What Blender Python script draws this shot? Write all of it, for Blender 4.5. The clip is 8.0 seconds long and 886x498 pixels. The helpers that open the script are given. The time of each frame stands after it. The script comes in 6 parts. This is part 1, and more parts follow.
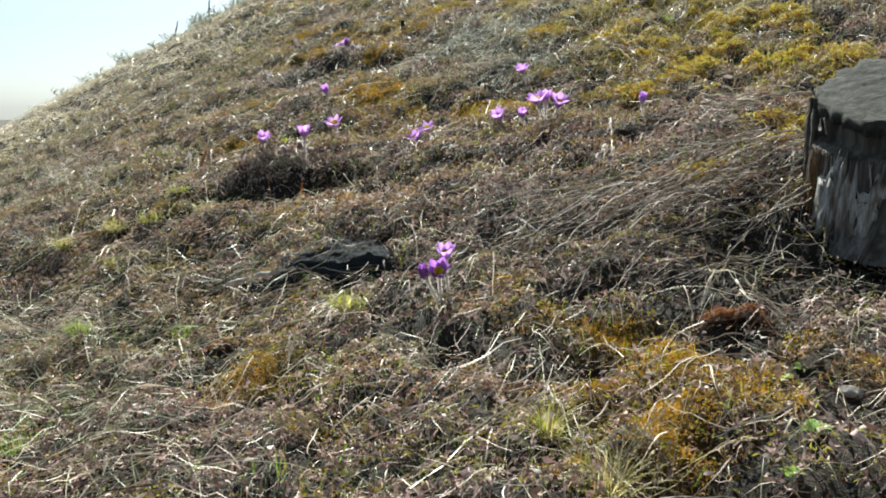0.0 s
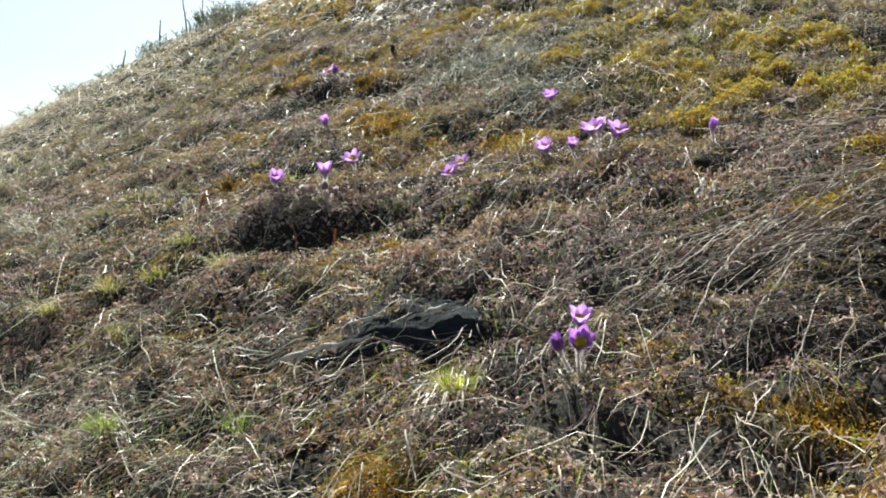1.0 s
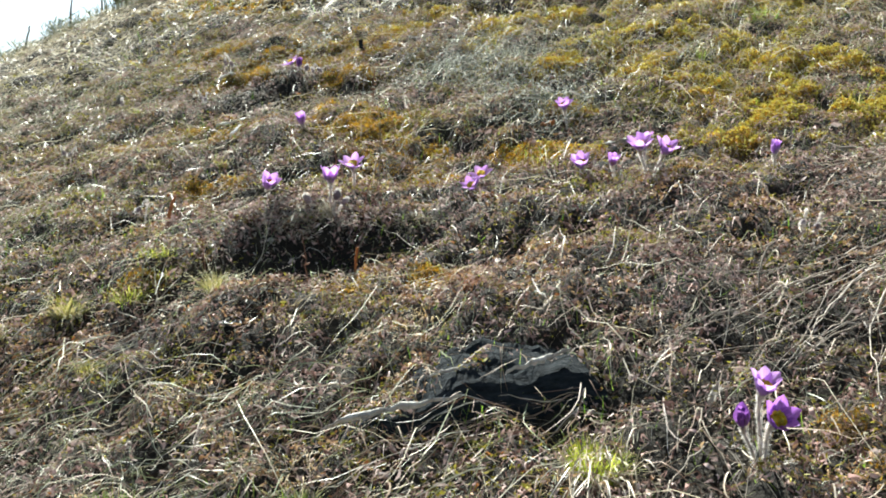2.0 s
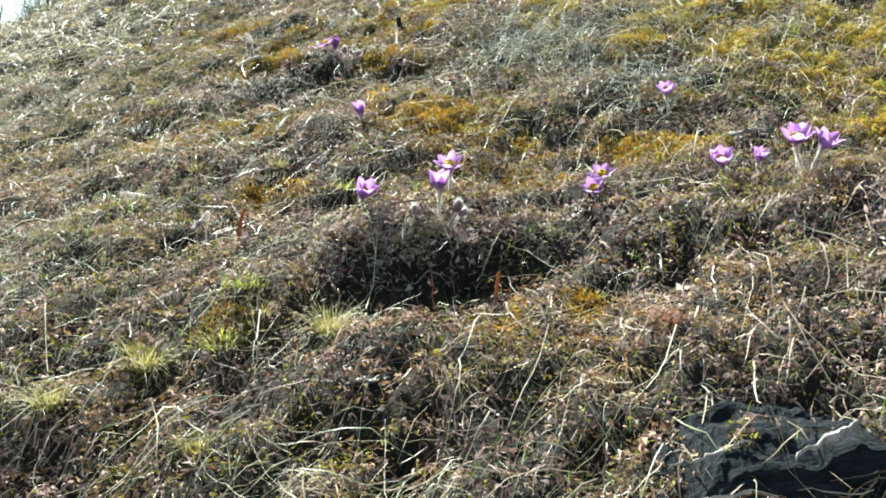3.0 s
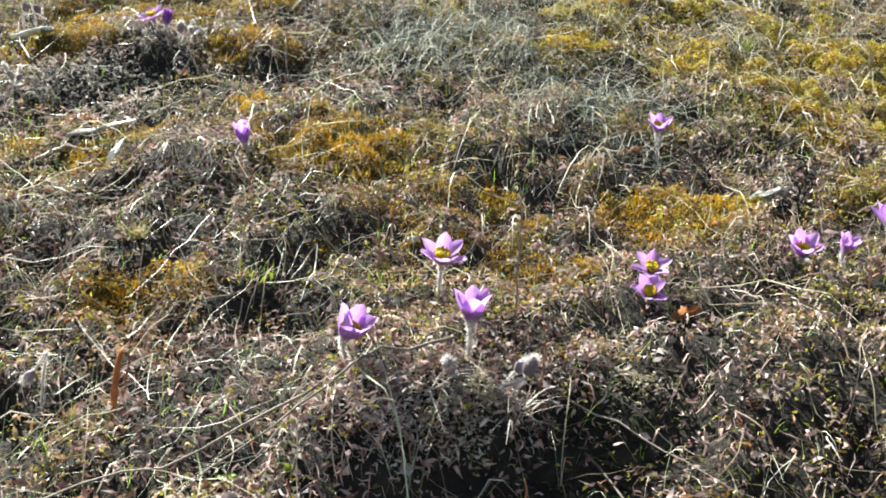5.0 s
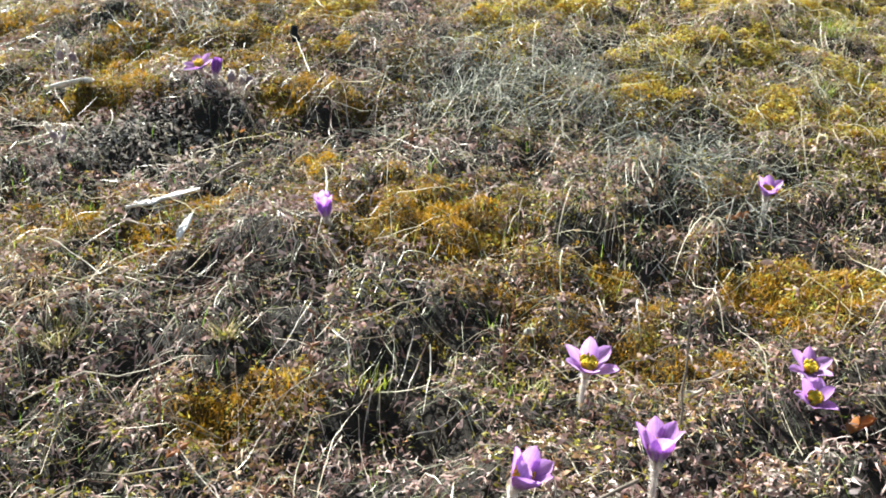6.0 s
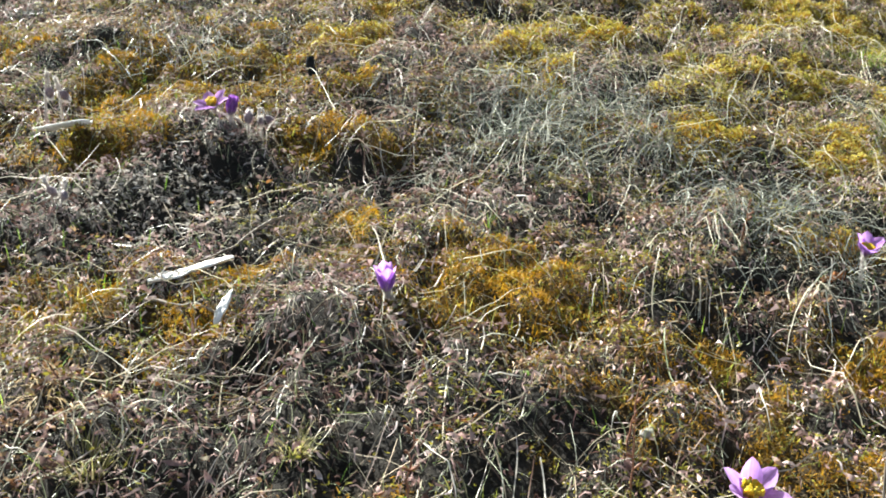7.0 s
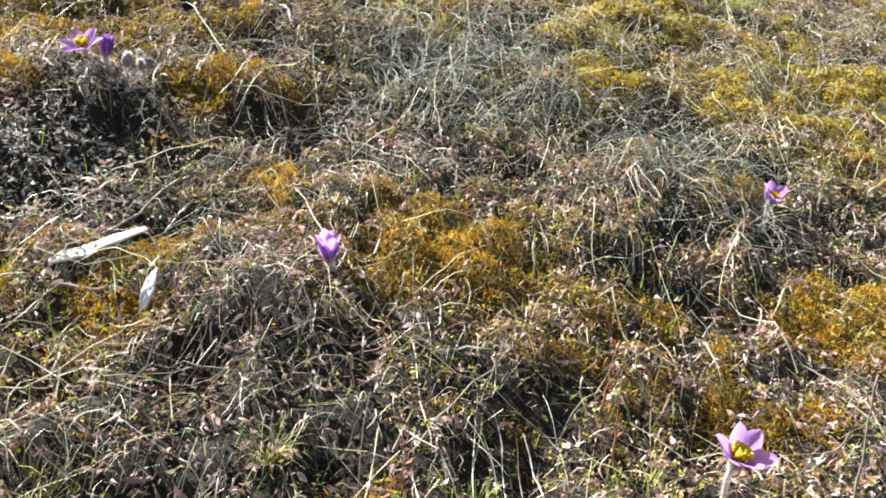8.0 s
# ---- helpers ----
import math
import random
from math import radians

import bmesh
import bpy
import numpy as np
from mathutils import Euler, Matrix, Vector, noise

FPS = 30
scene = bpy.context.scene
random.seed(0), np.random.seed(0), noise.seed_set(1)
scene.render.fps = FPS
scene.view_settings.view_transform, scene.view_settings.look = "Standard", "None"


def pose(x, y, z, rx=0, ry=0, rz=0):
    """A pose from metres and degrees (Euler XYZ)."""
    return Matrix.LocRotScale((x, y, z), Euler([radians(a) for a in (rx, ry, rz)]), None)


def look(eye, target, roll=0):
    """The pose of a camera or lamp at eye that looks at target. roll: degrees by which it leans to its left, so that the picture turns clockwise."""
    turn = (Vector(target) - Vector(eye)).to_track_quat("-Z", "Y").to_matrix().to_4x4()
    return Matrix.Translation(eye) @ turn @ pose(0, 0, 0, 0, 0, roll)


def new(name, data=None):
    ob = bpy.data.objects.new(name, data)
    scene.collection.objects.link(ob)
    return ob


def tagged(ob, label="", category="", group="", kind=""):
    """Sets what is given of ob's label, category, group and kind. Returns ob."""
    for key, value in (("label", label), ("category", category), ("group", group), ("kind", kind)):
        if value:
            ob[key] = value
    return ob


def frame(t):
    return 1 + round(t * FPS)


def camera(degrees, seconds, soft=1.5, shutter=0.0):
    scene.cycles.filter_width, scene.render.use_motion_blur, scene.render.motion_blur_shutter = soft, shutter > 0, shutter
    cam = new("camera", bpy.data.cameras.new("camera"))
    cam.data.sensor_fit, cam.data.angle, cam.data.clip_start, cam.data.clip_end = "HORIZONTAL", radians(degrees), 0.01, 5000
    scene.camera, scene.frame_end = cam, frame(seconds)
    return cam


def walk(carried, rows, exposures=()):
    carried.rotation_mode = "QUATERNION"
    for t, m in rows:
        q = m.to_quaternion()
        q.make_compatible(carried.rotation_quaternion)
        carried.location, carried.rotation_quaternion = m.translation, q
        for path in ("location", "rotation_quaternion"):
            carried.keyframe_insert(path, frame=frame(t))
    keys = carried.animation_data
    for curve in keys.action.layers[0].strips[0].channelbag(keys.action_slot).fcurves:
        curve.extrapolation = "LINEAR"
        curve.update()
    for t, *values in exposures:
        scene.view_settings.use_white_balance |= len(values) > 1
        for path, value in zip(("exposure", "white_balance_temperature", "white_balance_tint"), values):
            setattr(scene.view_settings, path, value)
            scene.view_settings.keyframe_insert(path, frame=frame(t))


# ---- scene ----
cam = camera(56.4, 8.0, 1.85)
PATH = [
    (0, (0.0001, -0.0152, 0.7598), (-0.004, 1.9558, 0.4204), -0.09),
    (0.5, (-0.1233, 0.1362, 0.7593), (-0.0269, 2.1129, 0.4705), -0.59),
    (1, (-0.2716, 0.2523, 0.773), (-0.1042, 2.2259, 0.4956), -1.15),
    (1.2, (-0.3356, 0.3032, 0.7683), (-0.1309, 2.2734, 0.4921), -0.58),
    (2.3, (-0.5973, 0.6548, 0.7747), (-0.1045, 2.5759, 0.5173), 1.76),
    (2.5, (-0.6479, 0.7155, 0.7844), (-0.1502, 2.635, 0.5242), 1.14),
    (3, (-0.7558, 0.8914, 0.7984), (-0.219, 2.7927, 0.4872), 1.04),
    (3.5, (-0.8384, 1.0505, 0.8469), (-0.1611, 2.8962, 0.48), 0.65),
    (4, (-0.8314, 1.2316, 0.8695), (-0.034, 3.0214, 0.4689), -0.02),
    (4.2, (-0.8179, 1.3043, 0.8785), (0.0403, 3.0628, 0.4649), 0.23),
    (5.3, (-0.9199, 1.6304, 0.958), (0.2046, 3.2349, 0.5569), 4.47),
    (5.5, (-0.9427, 1.6602, 0.976), (0.1828, 3.2653, 0.5799), 4.22),
    (6, (-0.9581, 1.7911, 0.9991), (0.1758, 3.3938, 0.6174), 3.75),
    (6.5, (-0.9623, 1.9503, 1.0389), (0.2412, 3.5069, 0.6804), 2.98),
    (7, (-0.9904, 2.0364, 1.0449), (0.2373, 3.5747, 0.6896), 3.72),
    (7.5, (-1.0576, 2.1434, 1.0529), (0.2796, 3.5713, 0.6368), 5.02),
    (8, (-1.0572, 2.1971, 1.0672), (0.4656, 3.395, 0.5709), 4.82),
]
EXPOSURES = ((0.0, 1.50, 6200, 2), (1.2, 1.55, 6150, 3), (2.5, 1.97, 6050, -1), (4.2, 2.07, 5950, -4), (5.5, 2.12, 6220, 6), (7.0, 2.06, 6100, 4), (8.0, 2.11, 6220, 7))
walk(cam, [(t, look(eye, target, roll)) for t, eye, target, roll in PATH], EXPOSURES)

# ---- world and sun ----
SUN_AZ, SUN_EL = 5.0, 39.0          # degrees left of straight ahead, degrees up
az, el = radians(SUN_AZ), radians(SUN_EL)
to_sun = Vector((-math.sin(az) * math.cos(el), math.cos(az) * math.cos(el), math.sin(el)))
world = bpy.data.worlds.new("sky")
scene.world = world
world.use_nodes = True
wn, wl = world.node_tree.nodes, world.node_tree.links
sky = wn.new("ShaderNodeTexSky")
sky.sky_type, sky.sun_disc = "NISHITA", False
sky.sun_elevation, sky.sun_rotation = el, -az
sky.air_density, sky.dust_density, sky.ozone_density, sky.altitude = 1.0, 1.3, 3.0, 150
wn["Background"].inputs["Strength"].default_value = 0.037
veil = wn.new("ShaderNodeHueSaturation")      # thin high haze takes the colour out of the sky
veil.inputs["Saturation"].default_value = 0.45
wl.new(sky.outputs["Color"], veil.inputs["Color"])
cool = wn.new("ShaderNodeMix")
cool.data_type, cool.blend_type = "RGBA", "MULTIPLY"
cool.inputs["Factor"].default_value = 1.0
cool.inputs["B"].default_value = (0.935, 1.01, 1.075, 1)
wl.new(veil.outputs["Color"], cool.inputs["A"])
wl.new(cool.outputs["Result"], wn["Background"].inputs["Color"])
sun_data = bpy.data.lights.new("sun", "SUN")
sun_data.energy, sun_data.angle, sun_data.color = 5.0, radians(0.55), (1.0, 0.94, 0.85)
sun = new("sun", sun_data)
sun.matrix_world = look(to_sun * 20, (0, 0, 0))


# ---- materials ----
def shader(name):
    m = bpy.data.materials.new(name)
    m.use_nodes = True
    nt = m.node_tree
    return m, nt, nt.nodes, nt.links, nt.nodes["Principled BSDF"]


def ramp_node(nodes, stops):
    r = nodes.new("ShaderNodeValToRGB")
    while len(r.color_ramp.elements) < len(stops):
        r.color_ramp.elements.new(0.5)
    for e, (p, c) in zip(r.color_ramp.elements, stops):
        e.position, e.color = p, (*c, 1)
    return r


def plant(name, stops, trans=0.3, rough=0.6, per="island", scale=90.0, mottle=0.25, patch=1.3, patch_amount=0.25, gloss=0.35, vary=1.0):
    """Thin dry or living plant matter: colour by piece, mottled along it and varied by patches, with light coming through."""
    m, nt, n, l, bsdf = shader(name)
    if per == "island":
        rnd = n.new("ShaderNodeNewGeometry").outputs["Random Per Island"]
    else:
        rnd = n.new("ShaderNodeObjectInfo").outputs["Random"]
    co = n.new("ShaderNodeTexCoord").outputs["Object"]
    broad = n.new("ShaderNodeTexNoise")
    broad.inputs["Scale"].default_value, broad.inputs["Detail"].default_value = patch, 3
    l.new(co, broad.inputs["Vector"])
    shift = n.new("ShaderNodeMath")
    shift.operation = "MULTIPLY_ADD"
    shift.inputs[1].default_value, shift.inputs[2].default_value = patch_amount * 2, -patch_amount
    l.new(broad.outputs["Fac"], shift.inputs[0])
    add = n.new("ShaderNodeMath")
    add.operation = "ADD"
    each = n.new("ShaderNodeMath")
    each.operation = "MULTIPLY_ADD"
    each.inputs[1].default_value, each.inputs[2].default_value = vary, 0.5 - 0.5 * vary
    l.new(rnd, each.inputs[0])
    l.new(each.outputs[0], add.inputs[0])
    l.new(shift.outputs[0], add.inputs[1])
    ramp = ramp_node(n, stops)
    l.new(add.outputs[0], ramp.inputs["Fac"])
    fine = n.new("ShaderNodeTexNoise")
    fine.inputs["Scale"].default_value, fine.inputs["Detail"].default_value = scale, 2
    l.new(co, fine.inputs["Vector"])
    lum = n.new("ShaderNodeMapRange")
    lum.inputs["From Min"].default_value, lum.inputs["From Max"].default_value = 0.3, 0.7
    lum.inputs["To Min"].default_value, lum.inputs["To Max"].default_value = 1 - mottle, 1 + mottle
    l.new(fine.outputs["Fac"], lum.inputs["Value"])
    mul = n.new("ShaderNodeVectorMath")
    mul.operation = "SCALE"
    l.new(ramp.outputs["Color"], mul.inputs[0])
    l.new(lum.outputs["Result"], mul.inputs["Scale"])
    l.new(mul.outputs["Vector"], bsdf.inputs["Base Color"])
    bsdf.inputs["Roughness"].default_value = rough
    bsdf.inputs["Specular IOR Level"].default_value = gloss
    if trans:
        tl = n.new("ShaderNodeBsdfTranslucent")
        l.new(mul.outputs["Vector"], tl.inputs["Color"])
        mix = n.new("ShaderNodeMixShader")
        mix.inputs["Fac"].default_value = trans
        l.new(bsdf.outputs[0], mix.inputs[1])
        l.new(tl.outputs[0], mix.inputs[2])
        l.new(mix.outputs[0], n["Material Output"].inputs["Surface"])
    return m


def petal_skin(name, low, high, trans=0.6):
    """Thin silky petal: fine veins along it, deeper towards the rim of each vein, light coming through."""
    m = plant(name, [(0.0, low), (1.0, high)], trans, 0.5, per="object", scale=160, mottle=0.14, gloss=0.3)
    n, l = m.node_tree.nodes, m.node_tree.links
    mp = n.new("ShaderNodeMapping")
    mp.inputs["Scale"].default_value = (30, 620, 30)
    l.new(n.new("ShaderNodeTexCoord").outputs["Object"], mp.inputs["Vector"])
    vein = n.new("ShaderNodeTexNoise")
    vein.inputs["Scale"].default_value, vein.inputs["Detail"].default_value = 1.0, 2
    l.new(mp.outputs[0], vein.inputs["Vector"])
    depth = n.new("ShaderNodeMapRange")
    depth.inputs["From Min"].default_value, depth.inputs["From Max"].default_value = 0.32, 0.68
    depth.inputs["To Min"].default_value, depth.inputs["To Max"].default_value = 0.72, 1.18
    l.new(vein.outputs["Fac"], depth.inputs["Value"])
    bsdf = n["Principled BSDF"]
    src = bsdf.inputs["Base Color"].links[0].from_socket
    tint = n.new("ShaderNodeVectorMath")
    tint.operation = "SCALE"
    l.new(src, tint.inputs[0])
    l.new(depth.outputs["Result"], tint.inputs["Scale"])
    for link in [k for k in l if k.from_socket == src and k.to_node != tint]:
        l.new(tint.outputs["Vector"], link.to_socket)
    return m


def solid(name, stops, scale=8.0, rough=0.85, bump=0.4, bump_scale=60.0, stretch=(1, 1, 1), spec=0.3, distance=0.004):
    """Soil, bark, wood and stone: two scales of noise for the colour, and relief."""
    m, nt, n, l, bsdf = shader(name)
    co = n.new("ShaderNodeTexCoord")
    mp = n.new("ShaderNodeMapping")
    mp.inputs["Scale"].default_value = stretch
    l.new(co.outputs["Object"], mp.inputs["Vector"])
    a = n.new("ShaderNodeTexNoise")
    a.inputs["Scale"].default_value, a.inputs["Detail"].default_value, a.inputs["Roughness"].default_value = scale, 6, 0.65
    l.new(mp.outputs[0], a.inputs["Vector"])
    r = ramp_node(n, stops)
    l.new(a.outputs["Fac"], r.inputs["Fac"])
    l.new(r.outputs["Color"], bsdf.inputs["Base Color"])
    b = n.new("ShaderNodeTexNoise")
    b.inputs["Scale"].default_value, b.inputs["Detail"].default_value, b.inputs["Roughness"].default_value = bump_scale, 5, 0.7
    l.new(mp.outputs[0], b.inputs["Vector"])
    bp = n.new("ShaderNodeBump")
    bp.inputs["Strength"].default_value, bp.inputs["Distance"].default_value = bump, distance
    l.new(b.outputs["Fac"], bp.inputs["Height"])
    l.new(bp.outputs[0], bsdf.inputs["Normal"])
    bsdf.inputs["Roughness"].default_value = rough
    bsdf.inputs["Specular IOR Level"].default_value = spec
    return m


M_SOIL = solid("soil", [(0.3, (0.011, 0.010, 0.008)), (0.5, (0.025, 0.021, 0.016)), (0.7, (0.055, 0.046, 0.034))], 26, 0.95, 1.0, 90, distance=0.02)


def mossy(m):
    """Earth takes on the brown-gold of the moss where moss grows (the ground's own 'moss' layer)."""
    n, l = m.node_tree.nodes, m.node_tree.links
    bsdf = n["Principled BSDF"]
    src = bsdf.inputs["Base Color"].links[0].from_socket
    at = n.new("ShaderNodeAttribute")
    at.attribute_name = "moss"
    mix = n.new("ShaderNodeMix")
    mix.data_type = "RGBA"
    l.new(at.outputs["Fac"], mix.inputs["Factor"])
    l.new(src, mix.inputs["A"])
    mix.inputs["B"].default_value = (0.11, 0.065, 0.012, 1)
    l.new(mix.outputs["Result"], bsdf.inputs["Base Color"])


mossy(M_SOIL)
M_STRAW = plant("straw", [(0.0, (0.085, 0.045, 0.030)), (0.22, (0.24, 0.145, 0.098)), (0.42, (0.33, 0.285, 0.20)), (0.62, (0.47, 0.37, 0.255)), (0.82, (0.55, 0.525, 0.465)), (1.0, (0.74, 0.67, 0.555))], 0.16, 0.48, gloss=0.45)
M_PALESTRAW = plant("pale_straw", [(0.0, (0.17, 0.145, 0.09)), (0.3, (0.36, 0.31, 0.21)), (0.65, (0.56, 0.50, 0.36)), (1.0, (0.72, 0.66, 0.50))], 0.35, 0.5, gloss=0.4)
M_GREYGRASS = plant("grey_grass", [(0.0, (0.10, 0.13, 0.06)), (0.35, (0.23, 0.262, 0.135)), (0.65, (0.38, 0.40, 0.235)), (0.85, (0.50, 0.51, 0.40)), (1.0, (0.62, 0.60, 0.44))], 0.25, 0.48, gloss=0.45)
M_YELLOWMOSS = plant("yellow_moss", [(0.0, (0.22, 0.20, 0.04)), (0.5, (0.47, 0.40, 0.06)), (1.0, (0.66, 0.57, 0.14))], 0.4, patch=6, patch_amount=0.5, vary=0.35, mottle=0.2)
M_LITTER = plant("leaf_litter", [(0.0, (0.09, 0.055, 0.043)), (0.25, (0.215, 0.125, 0.108)), (0.5, (0.385, 0.258, 0.232)), (0.75, (0.525, 0.39, 0.355)), (1.0, (0.62, 0.52, 0.485))], 0.15, 0.85, mottle=0.35, patch=5, patch_amount=0.35, gloss=0.1)
M_MOSS = plant("moss", [(0.0, (0.075, 0.062, 0.009)), (0.25, (0.19, 0.125, 0.009)), (0.5, (0.34, 0.175, 0.008)), (0.75, (0.48, 0.265, 0.012)), (1.0, (0.60, 0.43, 0.04))], 0.36, patch=9, patch_amount=0.8, vary=0.4, mottle=0.25)
M_STEM = plant("coarse_stem", [(0.0, (0.07, 0.042, 0.030)), (0.35, (0.20, 0.135, 0.095)), (0.7, (0.36, 0.28, 0.20)), (1.0, (0.54, 0.47, 0.37))], 0.05, 0.6, gloss=0.3)
M_GREENMOSS = plant("green_moss", [(0.0, (0.11, 0.105, 0.016)), (0.5, (0.27, 0.245, 0.034)), (1.0, (0.48, 0.43, 0.07))], 0.3, patch=4, vary=0.7)
M_TAN = plant("tan_leaf", [(0.0, (0.20, 0.10, 0.045)), (0.5, (0.40, 0.245, 0.12)), (1.0, (0.62, 0.44, 0.25))], 0.2, 0.6, patch=6, patch_amount=0.4)
M_LICHEN = plant("lichen", [(0.0, (0.20, 0.16, 0.11)), (0.6, (0.40, 0.35, 0.25)), (1.0, (0.56, 0.52, 0.40))], 0.2)
M_GREEN = plant("fresh_grass", [(0.0, (0.10, 0.20, 0.02)), (0.6, (0.20, 0.34, 0.04)), (1.0, (0.34, 0.44, 0.08))], 0.45)
M_TUFT = plant("tuft_blades", [(0.0, (0.15, 0.17, 0.035)), (0.4, (0.31, 0.29, 0.085)), (0.75, (0.48, 0.41, 0.19)), (1.0, (0.60, 0.53, 0.34))], 0.4)
M_SPRING = plant("spring_blades", [(0.0, (0.20, 0.28, 0.03)), (0.5, (0.42, 0.46, 0.06)), (1.0, (0.60, 0.56, 0.14))], 0.45)
M_FRESHTUFT = plant("fresh_tuft", [(0.0, (0.20, 0.27, 0.02)), (0.5, (0.38, 0.44, 0.04)), (1.0, (0.56, 0.56, 0.10))], 0.5)
M_DRYLEAF = plant("silver_dry_leaf", [(0.0, (0.20, 0.17, 0.14)), (0.5, (0.38, 0.34, 0.295)), (1.0, (0.56, 0.525, 0.47))], 0.25, gloss=0.15)
M_FIBRE = solid("wood_fibre", [(0.3, (0.06, 0.048, 0.036)), (0.46, (0.17, 0.15, 0.125)), (0.60, (0.34, 0.355, 0.36)), (0.78, (0.56, 0.60, 0.63))], 15, 0.95, 0.8, 60, (6, 6, 0.7))
M_TUSSOCK = plant("tussock_blades", [(0.0, (0.055, 0.065, 0.055)), (0.4, (0.16, 0.175, 0.148)), (0.75, (0.34, 0.35, 0.29)), (1.0, (0.60, 0.59, 0.49))], 0.3, 0.6, gloss=0.25)
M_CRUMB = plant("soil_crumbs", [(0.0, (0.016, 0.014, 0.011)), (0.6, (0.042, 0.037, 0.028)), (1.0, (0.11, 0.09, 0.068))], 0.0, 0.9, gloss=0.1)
M_RUST = plant("rust_needles", [(0.0, (0.16, 0.055, 0.02)), (0.5, (0.34, 0.13, 0.04)), (1.0, (0.50, 0.24, 0.08))], 0.3)
M_REDSTEM = plant("red_stem", [(0.0, (0.16, 0.07, 0.045)), (1.0, (0.34, 0.17, 0.10))], 0.15)
M_TWIG = plant("dry_twig", [(0.0, (0.08, 0.065, 0.05)), (0.4, (0.20, 0.165, 0.13)), (0.75, (0.27, 0.225, 0.175)), (1.0, (0.38, 0.33, 0.27))], 0.0, 0.75, per="object", scale=60, mottle=0.4)
M_PALETWIG = plant("pale_twig", [(0.0, (0.13, 0.10, 0.08)), (0.4, (0.28, 0.23, 0.185)), (1.0, (0.50, 0.44, 0.37))], 0.0, 0.7, per="object", scale=60, mottle=0.4)
M_PETAL = petal_skin("petal", (0.44, 0.22, 0.60), (0.60, 0.36, 0.76))
M_STAMEN = plant("stamens", [(0.0, (0.96, 0.74, 0.03)), (1.0, (0.98, 0.90, 0.14))], 0.6)
M_PETALDEEP = petal_skin("deep_petal", (0.34, 0.13, 0.52), (0.46, 0.21, 0.66), 0.55)
M_PETALDARK = petal_skin("dusky_petal", (0.20, 0.07, 0.32), (0.32, 0.13, 0.45), 0.45)
M_FERN = plant("dead_fern", [(0.0, (0.24, 0.15, 0.05)), (0.5, (0.45, 0.31, 0.12)), (1.0, (0.62, 0.48, 0.24))], 0.4)
M_PALEWOOD = solid("pale_split_wood", [(0.3, (0.22, 0.20, 0.18)), (0.5, (0.45, 0.42, 0.38)), (0.72, (0.66, 0.63, 0.59))], 15, 0.85, 0.8, 60, (6, 6, 0.7))
M_PISTIL = plant("pistil", [(0.0, (0.78, 0.62, 0.10)), (1.0, (0.84, 0.70, 0.16))], 0.1)
M_STALK = plant("stalk", [(0.0, (0.46, 0.40, 0.36)), (1.0, (0.58, 0.52, 0.48))], 0.15, per="object")
M_HAIR = plant("silver_hair", [(0.0, (0.62, 0.58, 0.54)), (1.0, (0.86, 0.83, 0.80))], 0.5, 0.5)
M_BUD = plant("bud_sepal", [(0.0, (0.20, 0.15, 0.18)), (1.0, (0.34, 0.27, 0.30))], 0.3, per="object")
M_CHAR = solid("charred_bark", [(0.35, (0.008, 0.010, 0.012)), (0.54, (0.020, 0.025, 0.029)), (0.8, (0.048, 0.056, 0.064))], 26, 0.95, 1.0, 50, (1.5, 5, 4), 0.12, 0.005)
M_BARK = solid("birch_bark", [(0.3, (0.50, 0.49, 0.46)), (0.5, (0.78, 0.77, 0.74)), (0.75, (0.86, 0.85, 0.83))], 22, 0.7, 0.4, 80, (1, 4, 1))
M_STUMP = solid("weathered_stump", [(0.28, (0.016, 0.014, 0.011)), (0.44, (0.055, 0.05, 0.043)), (0.56, (0.12, 0.115, 0.105)), (0.75, (0.28, 0.285, 0.285))], 9, 0.95, 1.0, 30, (4, 4, 0.6), distance=0.012)
M_STUMPTOP = solid("grey_cut_wood", [(0.3, (0.012, 0.013, 0.011)), (0.5, (0.032, 0.035, 0.029)), (0.75, (0.085, 0.088, 0.078))], 14, 0.95, 1.0, 45, (3, 9, 3))
M_ROT = solid("rotten_wood", [(0.3, (0.06, 0.030, 0.014)), (0.5, (0.17, 0.095, 0.038)), (0.75, (0.34, 0.22, 0.10))], 20, 0.9, 0.9, 60, (5, 5, 0.8))
M_STONE = solid("pale_stone", [(0.3, (0.22, 0.21, 0.19)), (0.6, (0.42, 0.41, 0.38)), (0.8, (0.56, 0.55, 0.52))], 40, 0.85, 0.5, 150)
M_DEADLEAF = plant("dark_dead_leaf", [(0.0, (0.05, 0.055, 0.055)), (1.0, (0.12, 0.125, 0.13))], 0.1, 0.45, per="object")


# ---- the lie of the ground ----
LATTICE = np.random.RandomState(7).rand(256, 256)


def vnoise(x, y):
    """Smooth value noise, -1 to 1, one cell a unit."""
    x, y = np.asarray(x, float), np.asarray(y, float)
    xi, yi = np.floor(x).astype(int), np.floor(y).astype(int)
    u, v = x - xi, y - yi
    u, v = u * u * (3 - 2 * u), v * v * (3 - 2 * v)
    g = lambda a, b: LATTICE[(a) % 256, (b) % 256]
    lo = g(xi, yi) * (1 - u) + g(xi + 1, yi) * u
    hi = g(xi, yi + 1) * (1 - u) + g(xi + 1, yi + 1) * u
    return (lo * (1 - v) + hi * v) * 2 - 1


